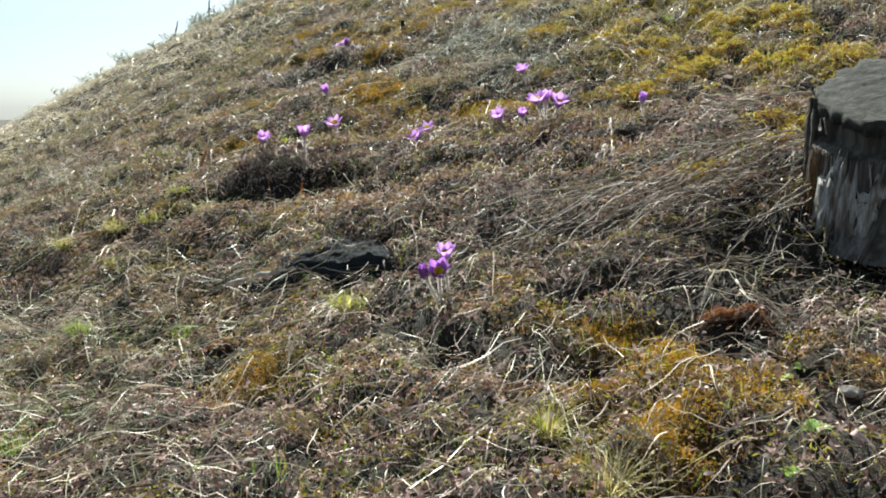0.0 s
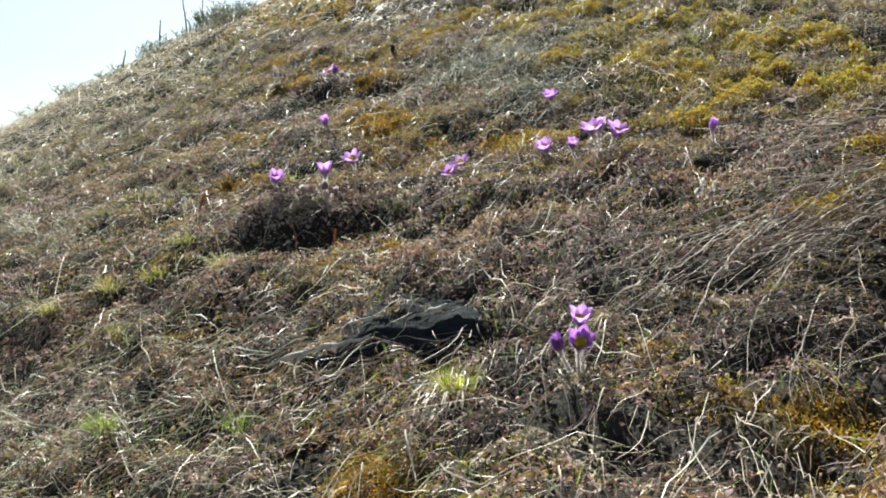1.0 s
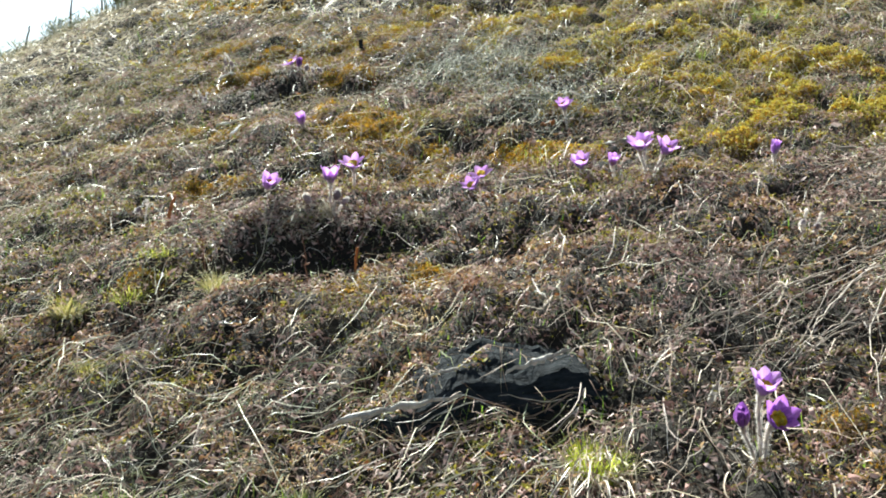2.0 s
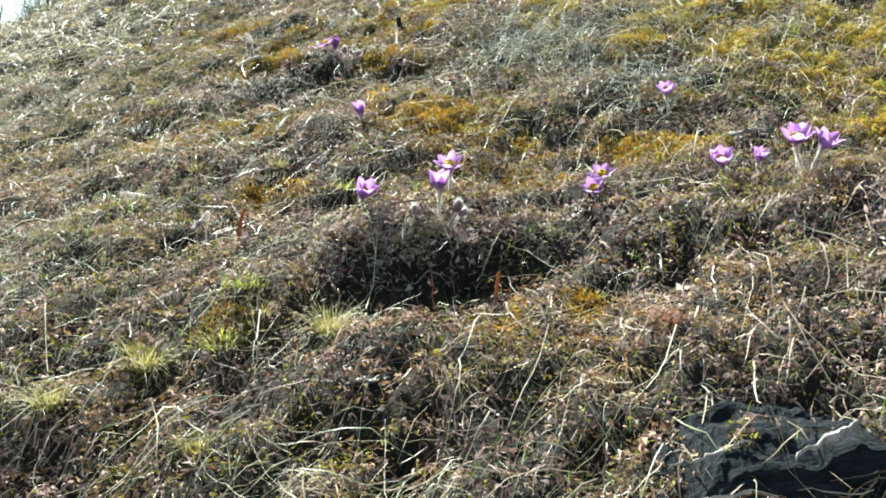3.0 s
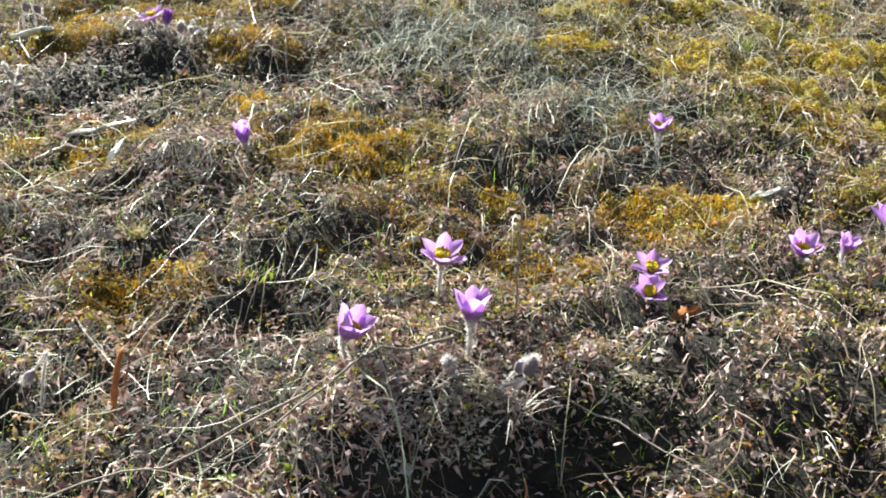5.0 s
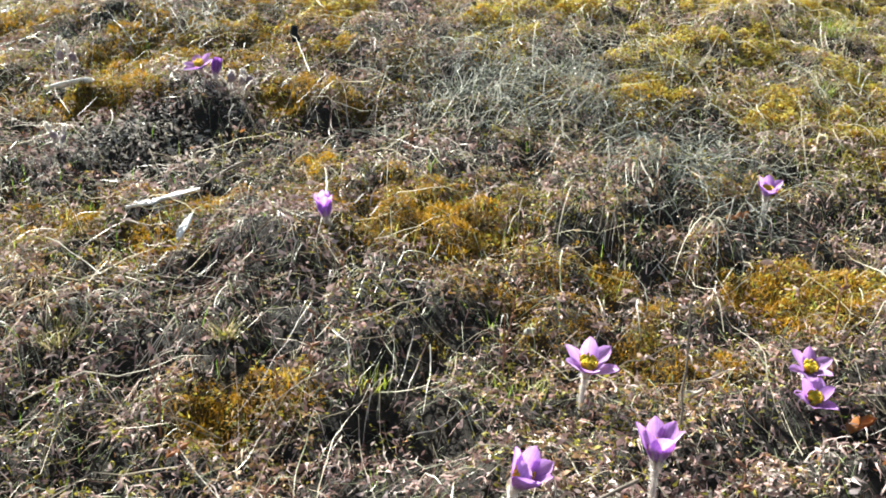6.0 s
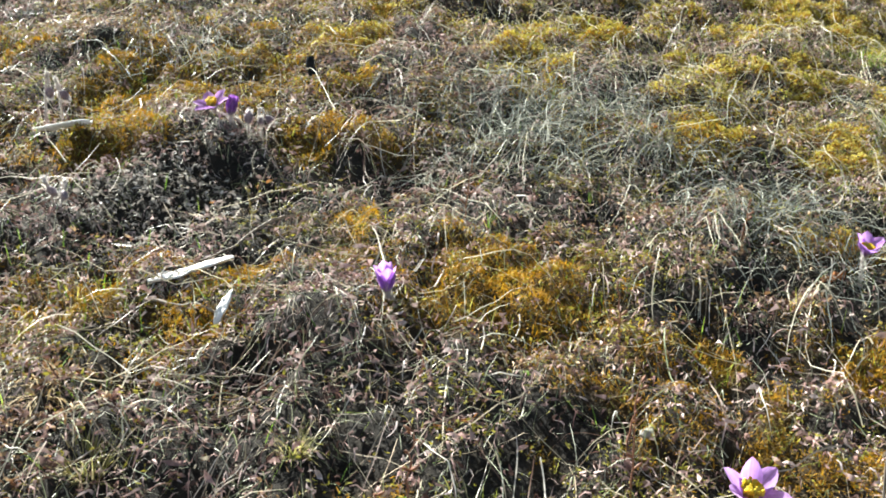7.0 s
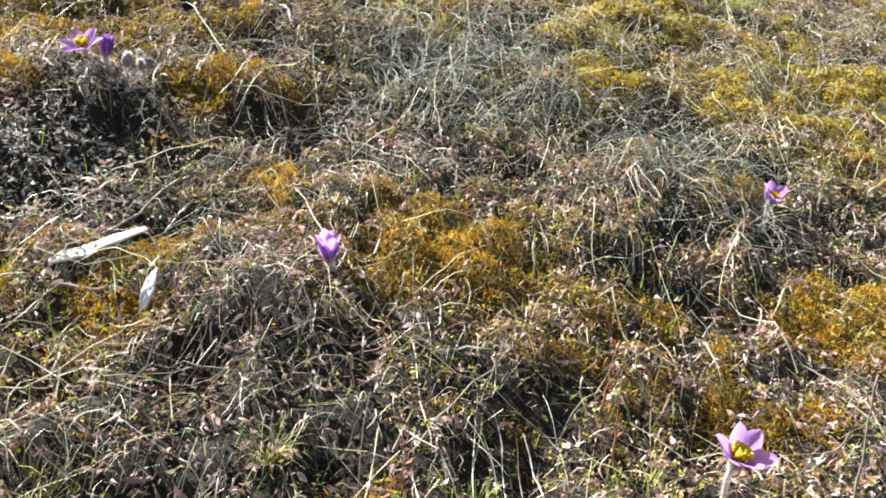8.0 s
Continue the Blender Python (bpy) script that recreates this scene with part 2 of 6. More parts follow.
def bell(x, y, cx, cy, rx, ry, turn=0.0):
    c, s = math.cos(radians(turn)), math.sin(radians(turn))
    dx, dy = x - cx, y - cy
    a, b = c * dx + s * dy, -s * dx + c * dy
    return np.exp(-0.5 * ((a / rx) ** 2 + (b / ry) ** 2))


def height(x, y):
    """The hillside: rises ahead and to the right, falls away past its rim; mounds, a ledge and hollows in the turf."""
    x, y = np.asarray(x, float), np.asarray(y, float)
    xs, ys = 5 * np.tanh(x / 5), 4 * np.tanh((y - 2.3) / 4)
    z = 0.690 + 0.2253 * xs + 0.2975 * ys - 0.0112 * xs * xs + 0.0597 * xs * ys + 0.0519 * ys * ys
    past = np.maximum(0, y - 5.3)
    z = z - 30 * (1 - np.exp(-0.30 * past * past / 30))
    off = np.maximum(0, -x - 4.0)
    z = z - 20 * (1 - np.exp(-0.10 * off * off / 20))
    sm = lambda q: np.clip(q, 0, 1) ** 2 * (3 - 2 * np.clip(q, 0, 1))
    z = z + 0.07 * sm((x + 2.1) / 1.0) * sm((y - 4.1) / 1.1) - 0.22 * sm((-x - 1.9) / 1.2) * sm((y - 3.6) / 1.6)
    z = z + 0.060 * bell(x, y, -0.43, 2.27, 0.16, 0.10, 10)
    z = z - 0.060 * bell(x, y, -0.46, 2.09, 0.20, 0.065, 8)
    z = z + 0.014 * bell(x, y, 0.08, 2.09, 0.30, 0.06, -8)
    z = z - 0.015 * bell(x, y, 0.02, 1.96, 0.28, 0.055, -8)
    z = z - 0.024 * bell(x, y, 0.00, 2.47, 0.36, 0.15)
    z = z + 0.035 * bell(x, y, 0.66, 1.75, 0.22, 0.22)
    z = z - 0.070 * bell(x, y, 0.70, 1.22, 0.15, 0.10, -20)
    z = z - 0.030 * bell(x, y, -0.40, 1.20, 0.26, 0.18)
    z = z - 0.045 * bell(x, y, -0.85, 1.55, 0.30, 0.25)
    z = z + 0.030 * bell(x, y, -0.43, 3.42, 0.16, 0.10)
    z = z - 0.008 * bell(x, y, -0.50, 3.24, 0.16, 0.07)
    z = z - 0.016 * bell(x, y, 0.06, 1.10, 0.12, 0.06)
    z = z - 0.016 * bell(x, y, 0.29, 1.10, 0.06, 0.05)
    z = z - 0.010 * bell(x, y, -0.10, 1.47, 0.20, 0.05)
    z = z - 0.020 * bell(x, y, -0.220, 1.958, 0.08, 0.035)
    z = z + 0.034 * bell(x, y, -0.60, 2.02, 0.16, 0.14) + 0.034 * bell(x, y, -0.87, 2.43, 0.16, 0.16) - 0.050 * bell(x, y, -1.00, 1.90, 0.20, 0.16)
    z = z + 0.030 * bell(x, y, 0.25, 1.95, 0.09, 0.05) + 0.014 * bell(x, y, -0.56, 2.86, 0.08, 0.05)
    z = z + 0.022 * bell(x, y, -0.10, 1.80, 0.14, 0.10) + 0.022 * bell(x, y, -0.82, 2.93, 0.16, 0.16) - 0.020 * bell(x, y, -0.24, 3.11, 0.10, 0.08) + 0.018 * bell(x, y, -0.42, 2.67, 0.14, 0.10)
    z = z - 0.012 * np.clip((vnoise(x * 11 + 60, y * 15 + 17) - 0.20) * 3, 0, 1) - 0.008 * np.clip((vnoise(x * 24 + 13, y * 29 + 77) - 0.30) * 3, 0, 1)
    z = z + 0.013 * vnoise(x * 4.1 + 3, y * 4.1 + 9) + 0.013 * vnoise(x * 9.7, y * 9.7 + 40) + 0.014 * vnoise(x * 21 + 70, y * 21) + 0.006 * vnoise(x * 47 + 7, y * 47 + 3)
    return z


def hz(x, y):
    return float(height(x, y))


def spread(dense, reach, step, grow):
    """Grid lines: even over the dense stretch, then wider and wider out to the reach."""
    a, b = dense
    mid = list(np.arange(a, b + step / 2, step))
    lo, hi, d = [], [], step
    while a - reach < (lo[-1] if lo else a) or (hi[-1] if hi else b) < b + reach:
        d *= grow
        lo.append((lo[-1] if lo else a) - d)
        hi.append((hi[-1] if hi else b) + d)
    return np.array(lo[::-1] + mid + hi)


def mesh_of(name, verts, faces, material, smooth=True):
    me = bpy.data.meshes.new(name)
    me.from_pydata(np.asarray(verts), [], faces)
    me.materials.append(material)
    if smooth:
        me.shade_smooth()
    return me


def build_ground():
    gx, gy = spread((-2.4, 2.2), 3000, 0.02, 1.22), spread((0.2, 5.6), 3000, 0.02, 1.22)
    X, Y = np.meshgrid(gx, gy, indexing="xy")
    Z = height(X, Y)
    nx, ny = len(gx), len(gy)
    idx = np.arange(nx * ny).reshape(ny, nx)
    faces = np.stack([idx[:-1, :-1], idx[:-1, 1:], idx[1:, 1:], idx[1:, :-1]], -1).reshape(-1, 4)
    ob = new("ground", mesh_of("ground", np.stack([X, Y, Z], -1).reshape(-1, 3), faces, M_SOIL))
    at = ob.data.attributes.new("moss", "FLOAT", "POINT")
    at.data.foreach_set("value", np.clip(moss_cover(X, Y) * 1.2, 0, 0.9).astype(np.float32).ravel())
    tagged(ob, "dark brown earth of a sloping hillside under dry turf", "ground", kind="structure")



# ---- turf: what nobody could count ----
RNG = np.random.RandomState(11)


def stuff(name, me, label, category):
    return tagged(new(name, me), label, category, kind="stuff")


def ribbon_mesh(name, P, W, material):
    """Ribbons from centre lines P (n, k, 3) and half-width vectors W (n, k, 3)."""
    n, k, _ = P.shape
    V = np.stack([P - W, P + W], 2).reshape(-1, 3)
    base = (np.arange(n) * k * 2)[:, None]
    j = (np.arange(k - 1) * 2)[None, :]
    a = base + j
    F = np.stack([a, a + 1, a + 3, a + 2], -1).reshape(-1, 4)
    return mesh_of(name, V, F, material)


def close_by(x, y):
    """The part of the slope that is passed near, with an uneven border."""
    u, v = x + 0.30 * vnoise(x * 1.7 + 3, y * 1.7), y + 0.30 * vnoise(x * 1.7 + 50, y * 1.7 + 20)
    return (u > -1.75) & (u < 1.55) & (v > 0.35) & (v < 4.2)


def scatter(n, weight=None, near=True):
    """n places on the slope; weight(x, y) from 0 to 1 thins them."""
    out = np.zeros((0, 2))
    while len(out) < n:
        m = n * 2
        if near:
            p = np.stack([RNG.uniform(-2.1, 1.9, m), RNG.uniform(0.0, 4.6, m)], -1)
            p = p[close_by(p[:, 0], p[:, 1])]
        else:
            p = np.stack([RNG.uniform(-4.2, 3.6, m), RNG.uniform(-1.2, 6.2, m)], -1)
            ahead = np.clip((p[:, 1] + 0.6) / 2.0, 0.03, 1) * np.clip((4.4 + p[:, 0]) / 1.4, 0, 1) * np.clip((3.8 - p[:, 0]) / 1.4, 0, 1)
            p = p[~close_by(p[:, 0], p[:, 1]) & (RNG.rand(m) < ahead)]
        if weight is not None:
            p = p[RNG.rand(len(p)) < weight(p[:, 0], p[:, 1])]
        out = np.concatenate([out, p])
    return out[:n]


def lying(name, p, material, length, width, lift, arch, heading=None, wander=0.8, k=6, curl=0.6, kink=0.18):
    """Strands that lie on the turf, each following the ground, some arching off it."""
    n = len(p)
    L = RNG.uniform(length[0], length[1], n) * RNG.uniform(0.6, 1.0, n)
    if heading is None:
        a0 = RNG.uniform(0, 2 * math.pi, n)
    else:
        a0 = heading(p[:, 0], p[:, 1]) + RNG.normal(0, wander, n)
    bend = RNG.normal(0, curl, n)
    t = np.linspace(0, 1, k)[None, :]
    step = np.diff(np.concatenate([np.zeros((1, 1)), t], 1), axis=1) * L[:, None]
    ang = a0[:, None] + bend[:, None] * t + kink * np.sin(RNG.uniform(0, 6, n)[:, None] + t * RNG.uniform(3, 9, n)[:, None])
    x = p[:, :1] + np.cumsum(step * np.cos(ang), 1)
    y = p[:, 1:] + np.cumsum(step * np.sin(ang), 1)
    up = RNG.uniform(lift[0], lift[1], n)[:, None] + (RNG.rand(n) ** 2 * arch)[:, None] * 4 * t * (1 - t) + (RNG.normal(0, 0.5, n) * arch)[:, None] * t ** 2
    z = height(x, y) + np.maximum(up, 0.0015)
    P = np.stack([x, y, z], -1)
    w = RNG.uniform(width[0], width[1], n)[:, None] * np.sqrt(np.clip(1.03 - t ** 2, 0.05, 1)) * 0.5
    roll = RNG.uniform(-1.2, 1.2, n)[:, None] + t * RNG.normal(0, 1.0, n)[:, None]
    W = np.stack([-np.sin(ang) * np.cos(roll) * w, np.cos(ang) * np.cos(roll) * w, np.sin(roll) * w], -1)
    return ribbon_mesh(name, P, W, material)


def standing(name, p, material, length, width, lean=0.5, droop=0.8, k=4, heading=None, sink=0.004, raised=None):
    """Blades that stand up from the turf and bend over."""
    n = len(p)
    L = RNG.uniform(length[0], length[1], n)
    a = RNG.uniform(0, 2 * math.pi, n) if heading is None else heading(p[:, 0], p[:, 1]) + RNG.normal(0, 0.9, n)
    th0 = np.abs(RNG.normal(0, lean, n))
    dth = np.abs(RNG.normal(0, droop, n))
    t = np.linspace(0, 1, k)[None, :]
    th = th0[:, None] + dth[:, None] * t
    step = np.concatenate([np.zeros((1, 1)), np.diff(t)], 1) * L[:, None]
    r, h = np.cumsum(step * np.sin(th), 1), np.cumsum(step * np.cos(th), 1)
    x, y = p[:, :1] + r * np.cos(a)[:, None], p[:, 1:] + r * np.sin(a)[:, None]
    z = height(p[:, 0], p[:, 1])[:, None] - sink + h
    if raised is not None:
        z = z + raised(p[:, 0], p[:, 1])[:, None]
    z = np.maximum(z, height(x, y) + 0.001)
    P = np.stack([x, y, z], -1)
    w = RNG.uniform(width[0], width[1], n)[:, None] * (1 - t ** 2 * 0.9) * 0.5
    s = (a + math.pi / 2 + RNG.normal(0, 0.5, n))[:, None]
    W = np.stack([np.cos(s) * w, np.sin(s) * w, 0 * w], -1)
    return ribbon_mesh(name, P, W, material)


def flakes(name, p, material, size, lift, tilt=0.95, raised=None):
    """Crumpled bits of dead leaf: a curled six-cornered scrap each."""
    n = len(p)
    s = RNG.uniform(size[0], size[1], n) * RNG.uniform(0.6, 1, n)
    asp = RNG.uniform(0.10, 0.40, n)
    a, b, c = RNG.uniform(0, 6.28, n), RNG.normal(0, tilt, n), RNG.normal(0, tilt, n)
    curl = RNG.uniform(-0.8, 0.8, n)
    u = np.array([-1, -0.35, -0.3, 0.35, 0.4, 1.0])
    v = np.array([0.0, -0.9, 1.0, -1.0, 0.9, 0.1])
    uu = u[None, :] * s[:, None] * 0.5 * RNG.uniform(0.8, 1.2, (n, 6))
    vv = v[None, :] * (s * asp)[:, None] * 0.5 * RNG.uniform(0.7, 1.3, (n, 6))
    ww = curl[:, None] * s[:, None] * (u[None, :] ** 2 - 0.3) + RNG.normal(0, 0.06, (n, 6)) * s[:, None] + np.abs(v)[None, :] * s[:, None] * 0.15
    ca, sa, cb, sb, cc, sc = [f(q)[:, None] for q in (a, b, c) for f in (np.cos, np.sin)]
    x1, z1 = uu * cb - ww * sb, uu * sb + ww * cb
    y2, z2 = vv * cc - z1 * sc, vv * sc + z1 * cc
    x3, y3 = x1 * ca - y2 * sa, x1 * sa + y2 * ca
    z0 = height(p[:, 0], p[:, 1]) + RNG.uniform(lift[0], lift[1], n) + s * 0.18 * (np.abs(np.sin(b)) + np.abs(np.sin(c)))
    if raised is not None:
        z0 = z0 + raised(p[:, 0], p[:, 1])
    V = np.stack([p[:, :1] + x3, p[:, 1:] + y3, z0[:, None] + z2], -1).reshape(-1, 3)
    o = (np.arange(n) * 6)[:, None]
    F = (o[:, :, None] + np.array([[0, 1, 2], [1, 3, 2], [2, 3, 4], [3, 5, 4]])[None]).reshape(-1, 3)
    return mesh_of(name, V, F, material)


def specks(name, p, material, size, lift, tilt=1.2, raised=None):
    """Tiny bent leaflets and crumbs, four corners each."""
    n = len(p)
    s = RNG.uniform(size[0], size[1], n)
    a, b, c = RNG.uniform(0, 6.28, n), RNG.normal(0, tilt, n), RNG.normal(0, tilt, n)
    u, v = np.array([-1, 0.1, -0.1, 1.0]), np.array([0.0, -0.75, 0.8, 0.05])
    uu = u[None] * s[:, None] * 0.5 * RNG.uniform(0.7, 1.3, (n, 4))
    vv = v[None] * s[:, None] * 0.20 * RNG.uniform(0.6, 1.4, (n, 4))
    ww = RNG.normal(0, 0.14, (n, 4)) * s[:, None]
    ca, sa, cb, sb, cc, sc = [f(q)[:, None] for q in (a, b, c) for f in (np.cos, np.sin)]
    x1, z1 = uu * cb - ww * sb, uu * sb + ww * cb
    y2, z2 = vv * cc - z1 * sc, vv * sc + z1 * cc
    x3, y3 = x1 * ca - y2 * sa, x1 * sa + y2 * ca
    z0 = height(p[:, 0], p[:, 1]) + RNG.uniform(lift[0], lift[1], n) + s * 0.2
    if raised is not None:
        z0 = z0 + raised(p[:, 0], p[:, 1])
    V = np.stack([p[:, :1] + x3, p[:, 1:] + y3, z0[:, None] + z2], -1).reshape(-1, 3)
    o = (np.arange(n) * 4)[:, None]
    F = (o[:, :, None] + np.array([[0, 1, 2], [1, 3, 2]])[None]).reshape(-1, 3)
    return mesh_of(name, V, F, material)


# where moss grows: x, y, radius
MOSS_LOW = ((0.15, 0.79, 0.03), (0.26, 0.83, 0.055), (0.48, 0.93, 0.03), (-0.16, 0.96, 0.03), (0.26, 0.99, 0.055), (0.46, 1.01, 0.03), (0.24, 1.12, 0.05), (-0.30, 1.19, 0.05), (0.36, 0.88, 0.05), (0.71, 1.76, 0.06), (-0.26, 1.95, 0.03),
            (-0.31, 1.97, 0.045), (-0.73, 2.13, 0.035), (-0.66, 2.17, 0.03), (-0.40, 1.86, 0.025), (0.14, 1.21, 0.04), (0.52, 1.62, 0.04), (0.10, 1.34, 0.03))
MOSS_LEDGE = ((0.98, 2.23, 0.09), (0.73, 2.33, 0.12), (0.19, 2.39, 0.065), (-0.10, 2.42, 0.04), (0.09, 2.47, 0.09), (-0.14, 2.48, 0.045), (0.20, 2.48, 0.06), (-0.08, 2.53, 0.085), (0.65, 2.57, 0.07), (-0.36, 2.59, 0.025), (0.94, 2.59, 0.15),
              (-0.18, 2.61, 0.045), (-0.24, 2.62, 0.05), (-0.66, 2.62, 0.028), (-0.58, 2.62, 0.028), (0.66, 2.63, 0.095), (0.28, 2.65, 0.045), (0.56, 2.81, 0.07), (-0.20, 2.81, 0.08), (-0.27, 2.86, 0.075), (0.93, 2.86, 0.10), (0.50, 2.25, 0.08))
MOSS_HIGH = ((0.36, 2.98, 0.07), (-0.62, 3.00, 0.055), (0.73, 3.03, 0.11), (-0.37, 3.06, 0.05), (-0.50, 3.02, 0.035), (-0.74, 3.09, 0.05), (-0.81, 3.12, 0.085), (-0.22, 3.26, 0.04), (-0.27, 3.30, 0.045), (-0.56, 3.42, 0.05), (-0.10, 3.44, 0.06),
             (-0.62, 3.46, 0.05), (-0.70, 3.47, 0.04), (-0.47, 3.60, 0.075), (-0.20, 3.64, 0.045), (-0.42, 3.75, 0.14), (-0.55, 3.85, 0.06), (-0.64, 3.91, 0.10), (0.30, 3.35, 0.10), (0.05, 3.75, 0.14), (0.60, 3.40, 0.16))


def moss_cover(x, y):
    m = 0 * x
    for cx, cy, r in MOSS_LOW + MOSS_LEDGE + MOSS_HIGH:
        m = np.maximum(m, np.exp(-0.5 * (((x - cx) / (r * 1.15)) ** 2 + ((y - cy) / (r * 0.95)) ** 2)))
    broad = np.clip((vnoise(x * 2.3 + 5, y * 3.1 + 1) + 0.42 + 0.55 * np.clip(x, -1, 1) + 0.10 * (y - 2.5)) * 1.4, 0, 0.95)
    broad = broad * np.clip((y - 2.1 + 0.55 * np.clip(x, 0, 0.8)) / 0.4, 0, 1) * np.clip((x + 1.2) / 0.7, 0.1, 1)
    patchy = 0.52 + 0.9 * vnoise(x * 13 + 30, y * 13) + 0.55 * vnoise(x * 31, y * 31 + 44)
    return np.clip(np.maximum(m * np.clip(0.62 + 0.4 * (y - 1.2), 0.62, 1), broad * np.clip(0.10 + 0.55 * (y - 3.0) + 0.55 * np.clip(x - 0.2, 0, 1), 0.08, 0.95)) * 1.7 * patchy - 0.10, 0, 1)


def dry_side(x, y):
    """1 where combed dry grass covers the slope, 0 where bare litter does."""
    return np.clip(0.62 + 0.45 * vnoise(x * 1.7 + 11, y * 1.7 + 4) - 0.55 * x - 0.12 * (x > -0.15) * (y < 1.8), 0.22, 1)


def comb(x, y):
    """Heading of the lying grass: down the slope, swung by the lie of the ground."""
    return math.radians(200) + 0.9 * vnoise(x * 1.9 + 2, y * 1.9 + 8) - 0.25 * x


def grassy(x, y):
    """1 on the combed grass of the open slope and on the grey tussocks, low on the mounds of litter and moss."""
    g = np.clip(0.10 - 1.1 * (x + 0.62) + 0.55 * vnoise(x * 2.6 + 21, y * 2.6 + 5), 0.10, 1) * np.clip(1.25 - 0.9 * bell(x, y, -0.62, 2.85, 0.28, 0.30), 0.2, 1)
    for cx, cy, rx, ry in ((0.08, 3.15, 0.16, 0.14), (0.21, 2.74, 0.11, 0.12), (0.24, 3.14, 0.16, 0.10), (0.20, 2.98, 0.16, 0.10), (0.42, 2.86, 0.10, 0.10), (0.50, 3.15, 0.2, 0.15), (-0.30, 3.75, 0.18, 0.10)):
        g = np.maximum(g, 0.55 * bell(x, y, cx, cy, rx, ry))
    return np.clip(g, 0.16 + 0.22 * np.clip((y - 2.2) / 0.5, 0, 1), 1)


build_ground()
not_moss = lambda x, y: np.clip(1 - 0.9 * moss_cover(x, y), 0.08, 1)


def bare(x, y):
    """Holes where earth shows between the litter, plus dark earth standing in for shade."""
    # shade as dark earth: mound face, under the ledge, the flower pair's cast shadow
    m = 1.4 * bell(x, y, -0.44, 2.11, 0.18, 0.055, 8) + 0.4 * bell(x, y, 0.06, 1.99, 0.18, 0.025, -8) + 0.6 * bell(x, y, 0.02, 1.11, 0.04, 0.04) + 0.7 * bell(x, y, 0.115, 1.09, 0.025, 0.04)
    # hollows, and the shade beside and before the stump as dark earth
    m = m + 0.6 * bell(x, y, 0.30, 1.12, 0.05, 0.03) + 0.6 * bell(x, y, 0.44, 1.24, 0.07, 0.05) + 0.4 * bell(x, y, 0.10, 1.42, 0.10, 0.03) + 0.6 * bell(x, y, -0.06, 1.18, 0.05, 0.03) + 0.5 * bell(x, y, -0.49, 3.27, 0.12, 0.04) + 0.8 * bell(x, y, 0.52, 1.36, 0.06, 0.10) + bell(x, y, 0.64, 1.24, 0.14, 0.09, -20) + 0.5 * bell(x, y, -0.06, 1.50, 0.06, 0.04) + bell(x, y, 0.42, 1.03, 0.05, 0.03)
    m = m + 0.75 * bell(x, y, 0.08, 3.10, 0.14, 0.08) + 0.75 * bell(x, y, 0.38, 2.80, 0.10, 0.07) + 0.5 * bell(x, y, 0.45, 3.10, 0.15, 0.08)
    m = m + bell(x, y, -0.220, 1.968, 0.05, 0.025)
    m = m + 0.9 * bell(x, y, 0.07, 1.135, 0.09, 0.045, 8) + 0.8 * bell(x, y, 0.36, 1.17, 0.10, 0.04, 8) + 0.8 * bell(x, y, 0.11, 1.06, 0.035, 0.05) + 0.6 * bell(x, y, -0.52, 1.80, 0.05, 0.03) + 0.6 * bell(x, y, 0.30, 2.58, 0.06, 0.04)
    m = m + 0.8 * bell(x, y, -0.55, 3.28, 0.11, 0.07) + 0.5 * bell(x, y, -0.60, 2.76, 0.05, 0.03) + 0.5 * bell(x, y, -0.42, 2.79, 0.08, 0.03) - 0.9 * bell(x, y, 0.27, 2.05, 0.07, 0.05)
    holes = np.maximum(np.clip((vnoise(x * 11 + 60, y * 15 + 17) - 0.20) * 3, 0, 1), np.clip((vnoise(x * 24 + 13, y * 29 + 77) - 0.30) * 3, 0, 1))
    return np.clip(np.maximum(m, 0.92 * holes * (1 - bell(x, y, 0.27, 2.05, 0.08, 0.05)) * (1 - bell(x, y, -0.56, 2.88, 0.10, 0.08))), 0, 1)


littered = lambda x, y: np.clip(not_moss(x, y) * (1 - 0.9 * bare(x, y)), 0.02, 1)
flecked = lambda x, y: np.clip(1.5 * vnoise(x * 8 + 37, y * 10 + 71) + 1.0 * vnoise(x * 23 + 5, y * 27 + 60) - 0.38, 0, 0.9) * np.clip(1 - 0.65 * bell(x, y, 0.05, 1.65, 0.35, 0.32) - 0.75 * bell(x, y, -0.55, 2.80, 0.24, 0.14) - 0.6 * bell(x, y, -0.30, 2.25, 0.3, 0.10), 0.12, 1)
mossy_lift = lambda x, y: moss_cover(x, y) * (0.008 + 0.014 * np.clip(vnoise(x * 34, y * 34 + 5) + 0.2, 0, 1) + 0.007 * vnoise(x * 80, y * 80 + 15)) + 0.004 * np.clip(vnoise(x * 38, y * 38 + 5), 0, 1)
clumped = lambda x, y: 0.017 * np.clip(vnoise(x * 27 + 9, y * 27) + 0.1, 0, 1) + 0.009 * np.clip(vnoise(x * 55 + 19, y * 55 + 8), 0, 1)
# dark crumbs gather in the holes and in the shade that bare() draws
stuff("soil_crumbs", specks("soil_crumbs", scatter(80000, lambda x, y: 0.10 + 0.90 * bare(x, y)), M_CRUMB, (0.004, 0.015), (0.0, 0.004), 1.3), "dark crumbs of earth and rotten leaf, thickest in holes and painted shade", "soil crumbs")
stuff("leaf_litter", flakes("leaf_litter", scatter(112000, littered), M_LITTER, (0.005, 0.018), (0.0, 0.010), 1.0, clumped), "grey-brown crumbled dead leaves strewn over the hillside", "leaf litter")
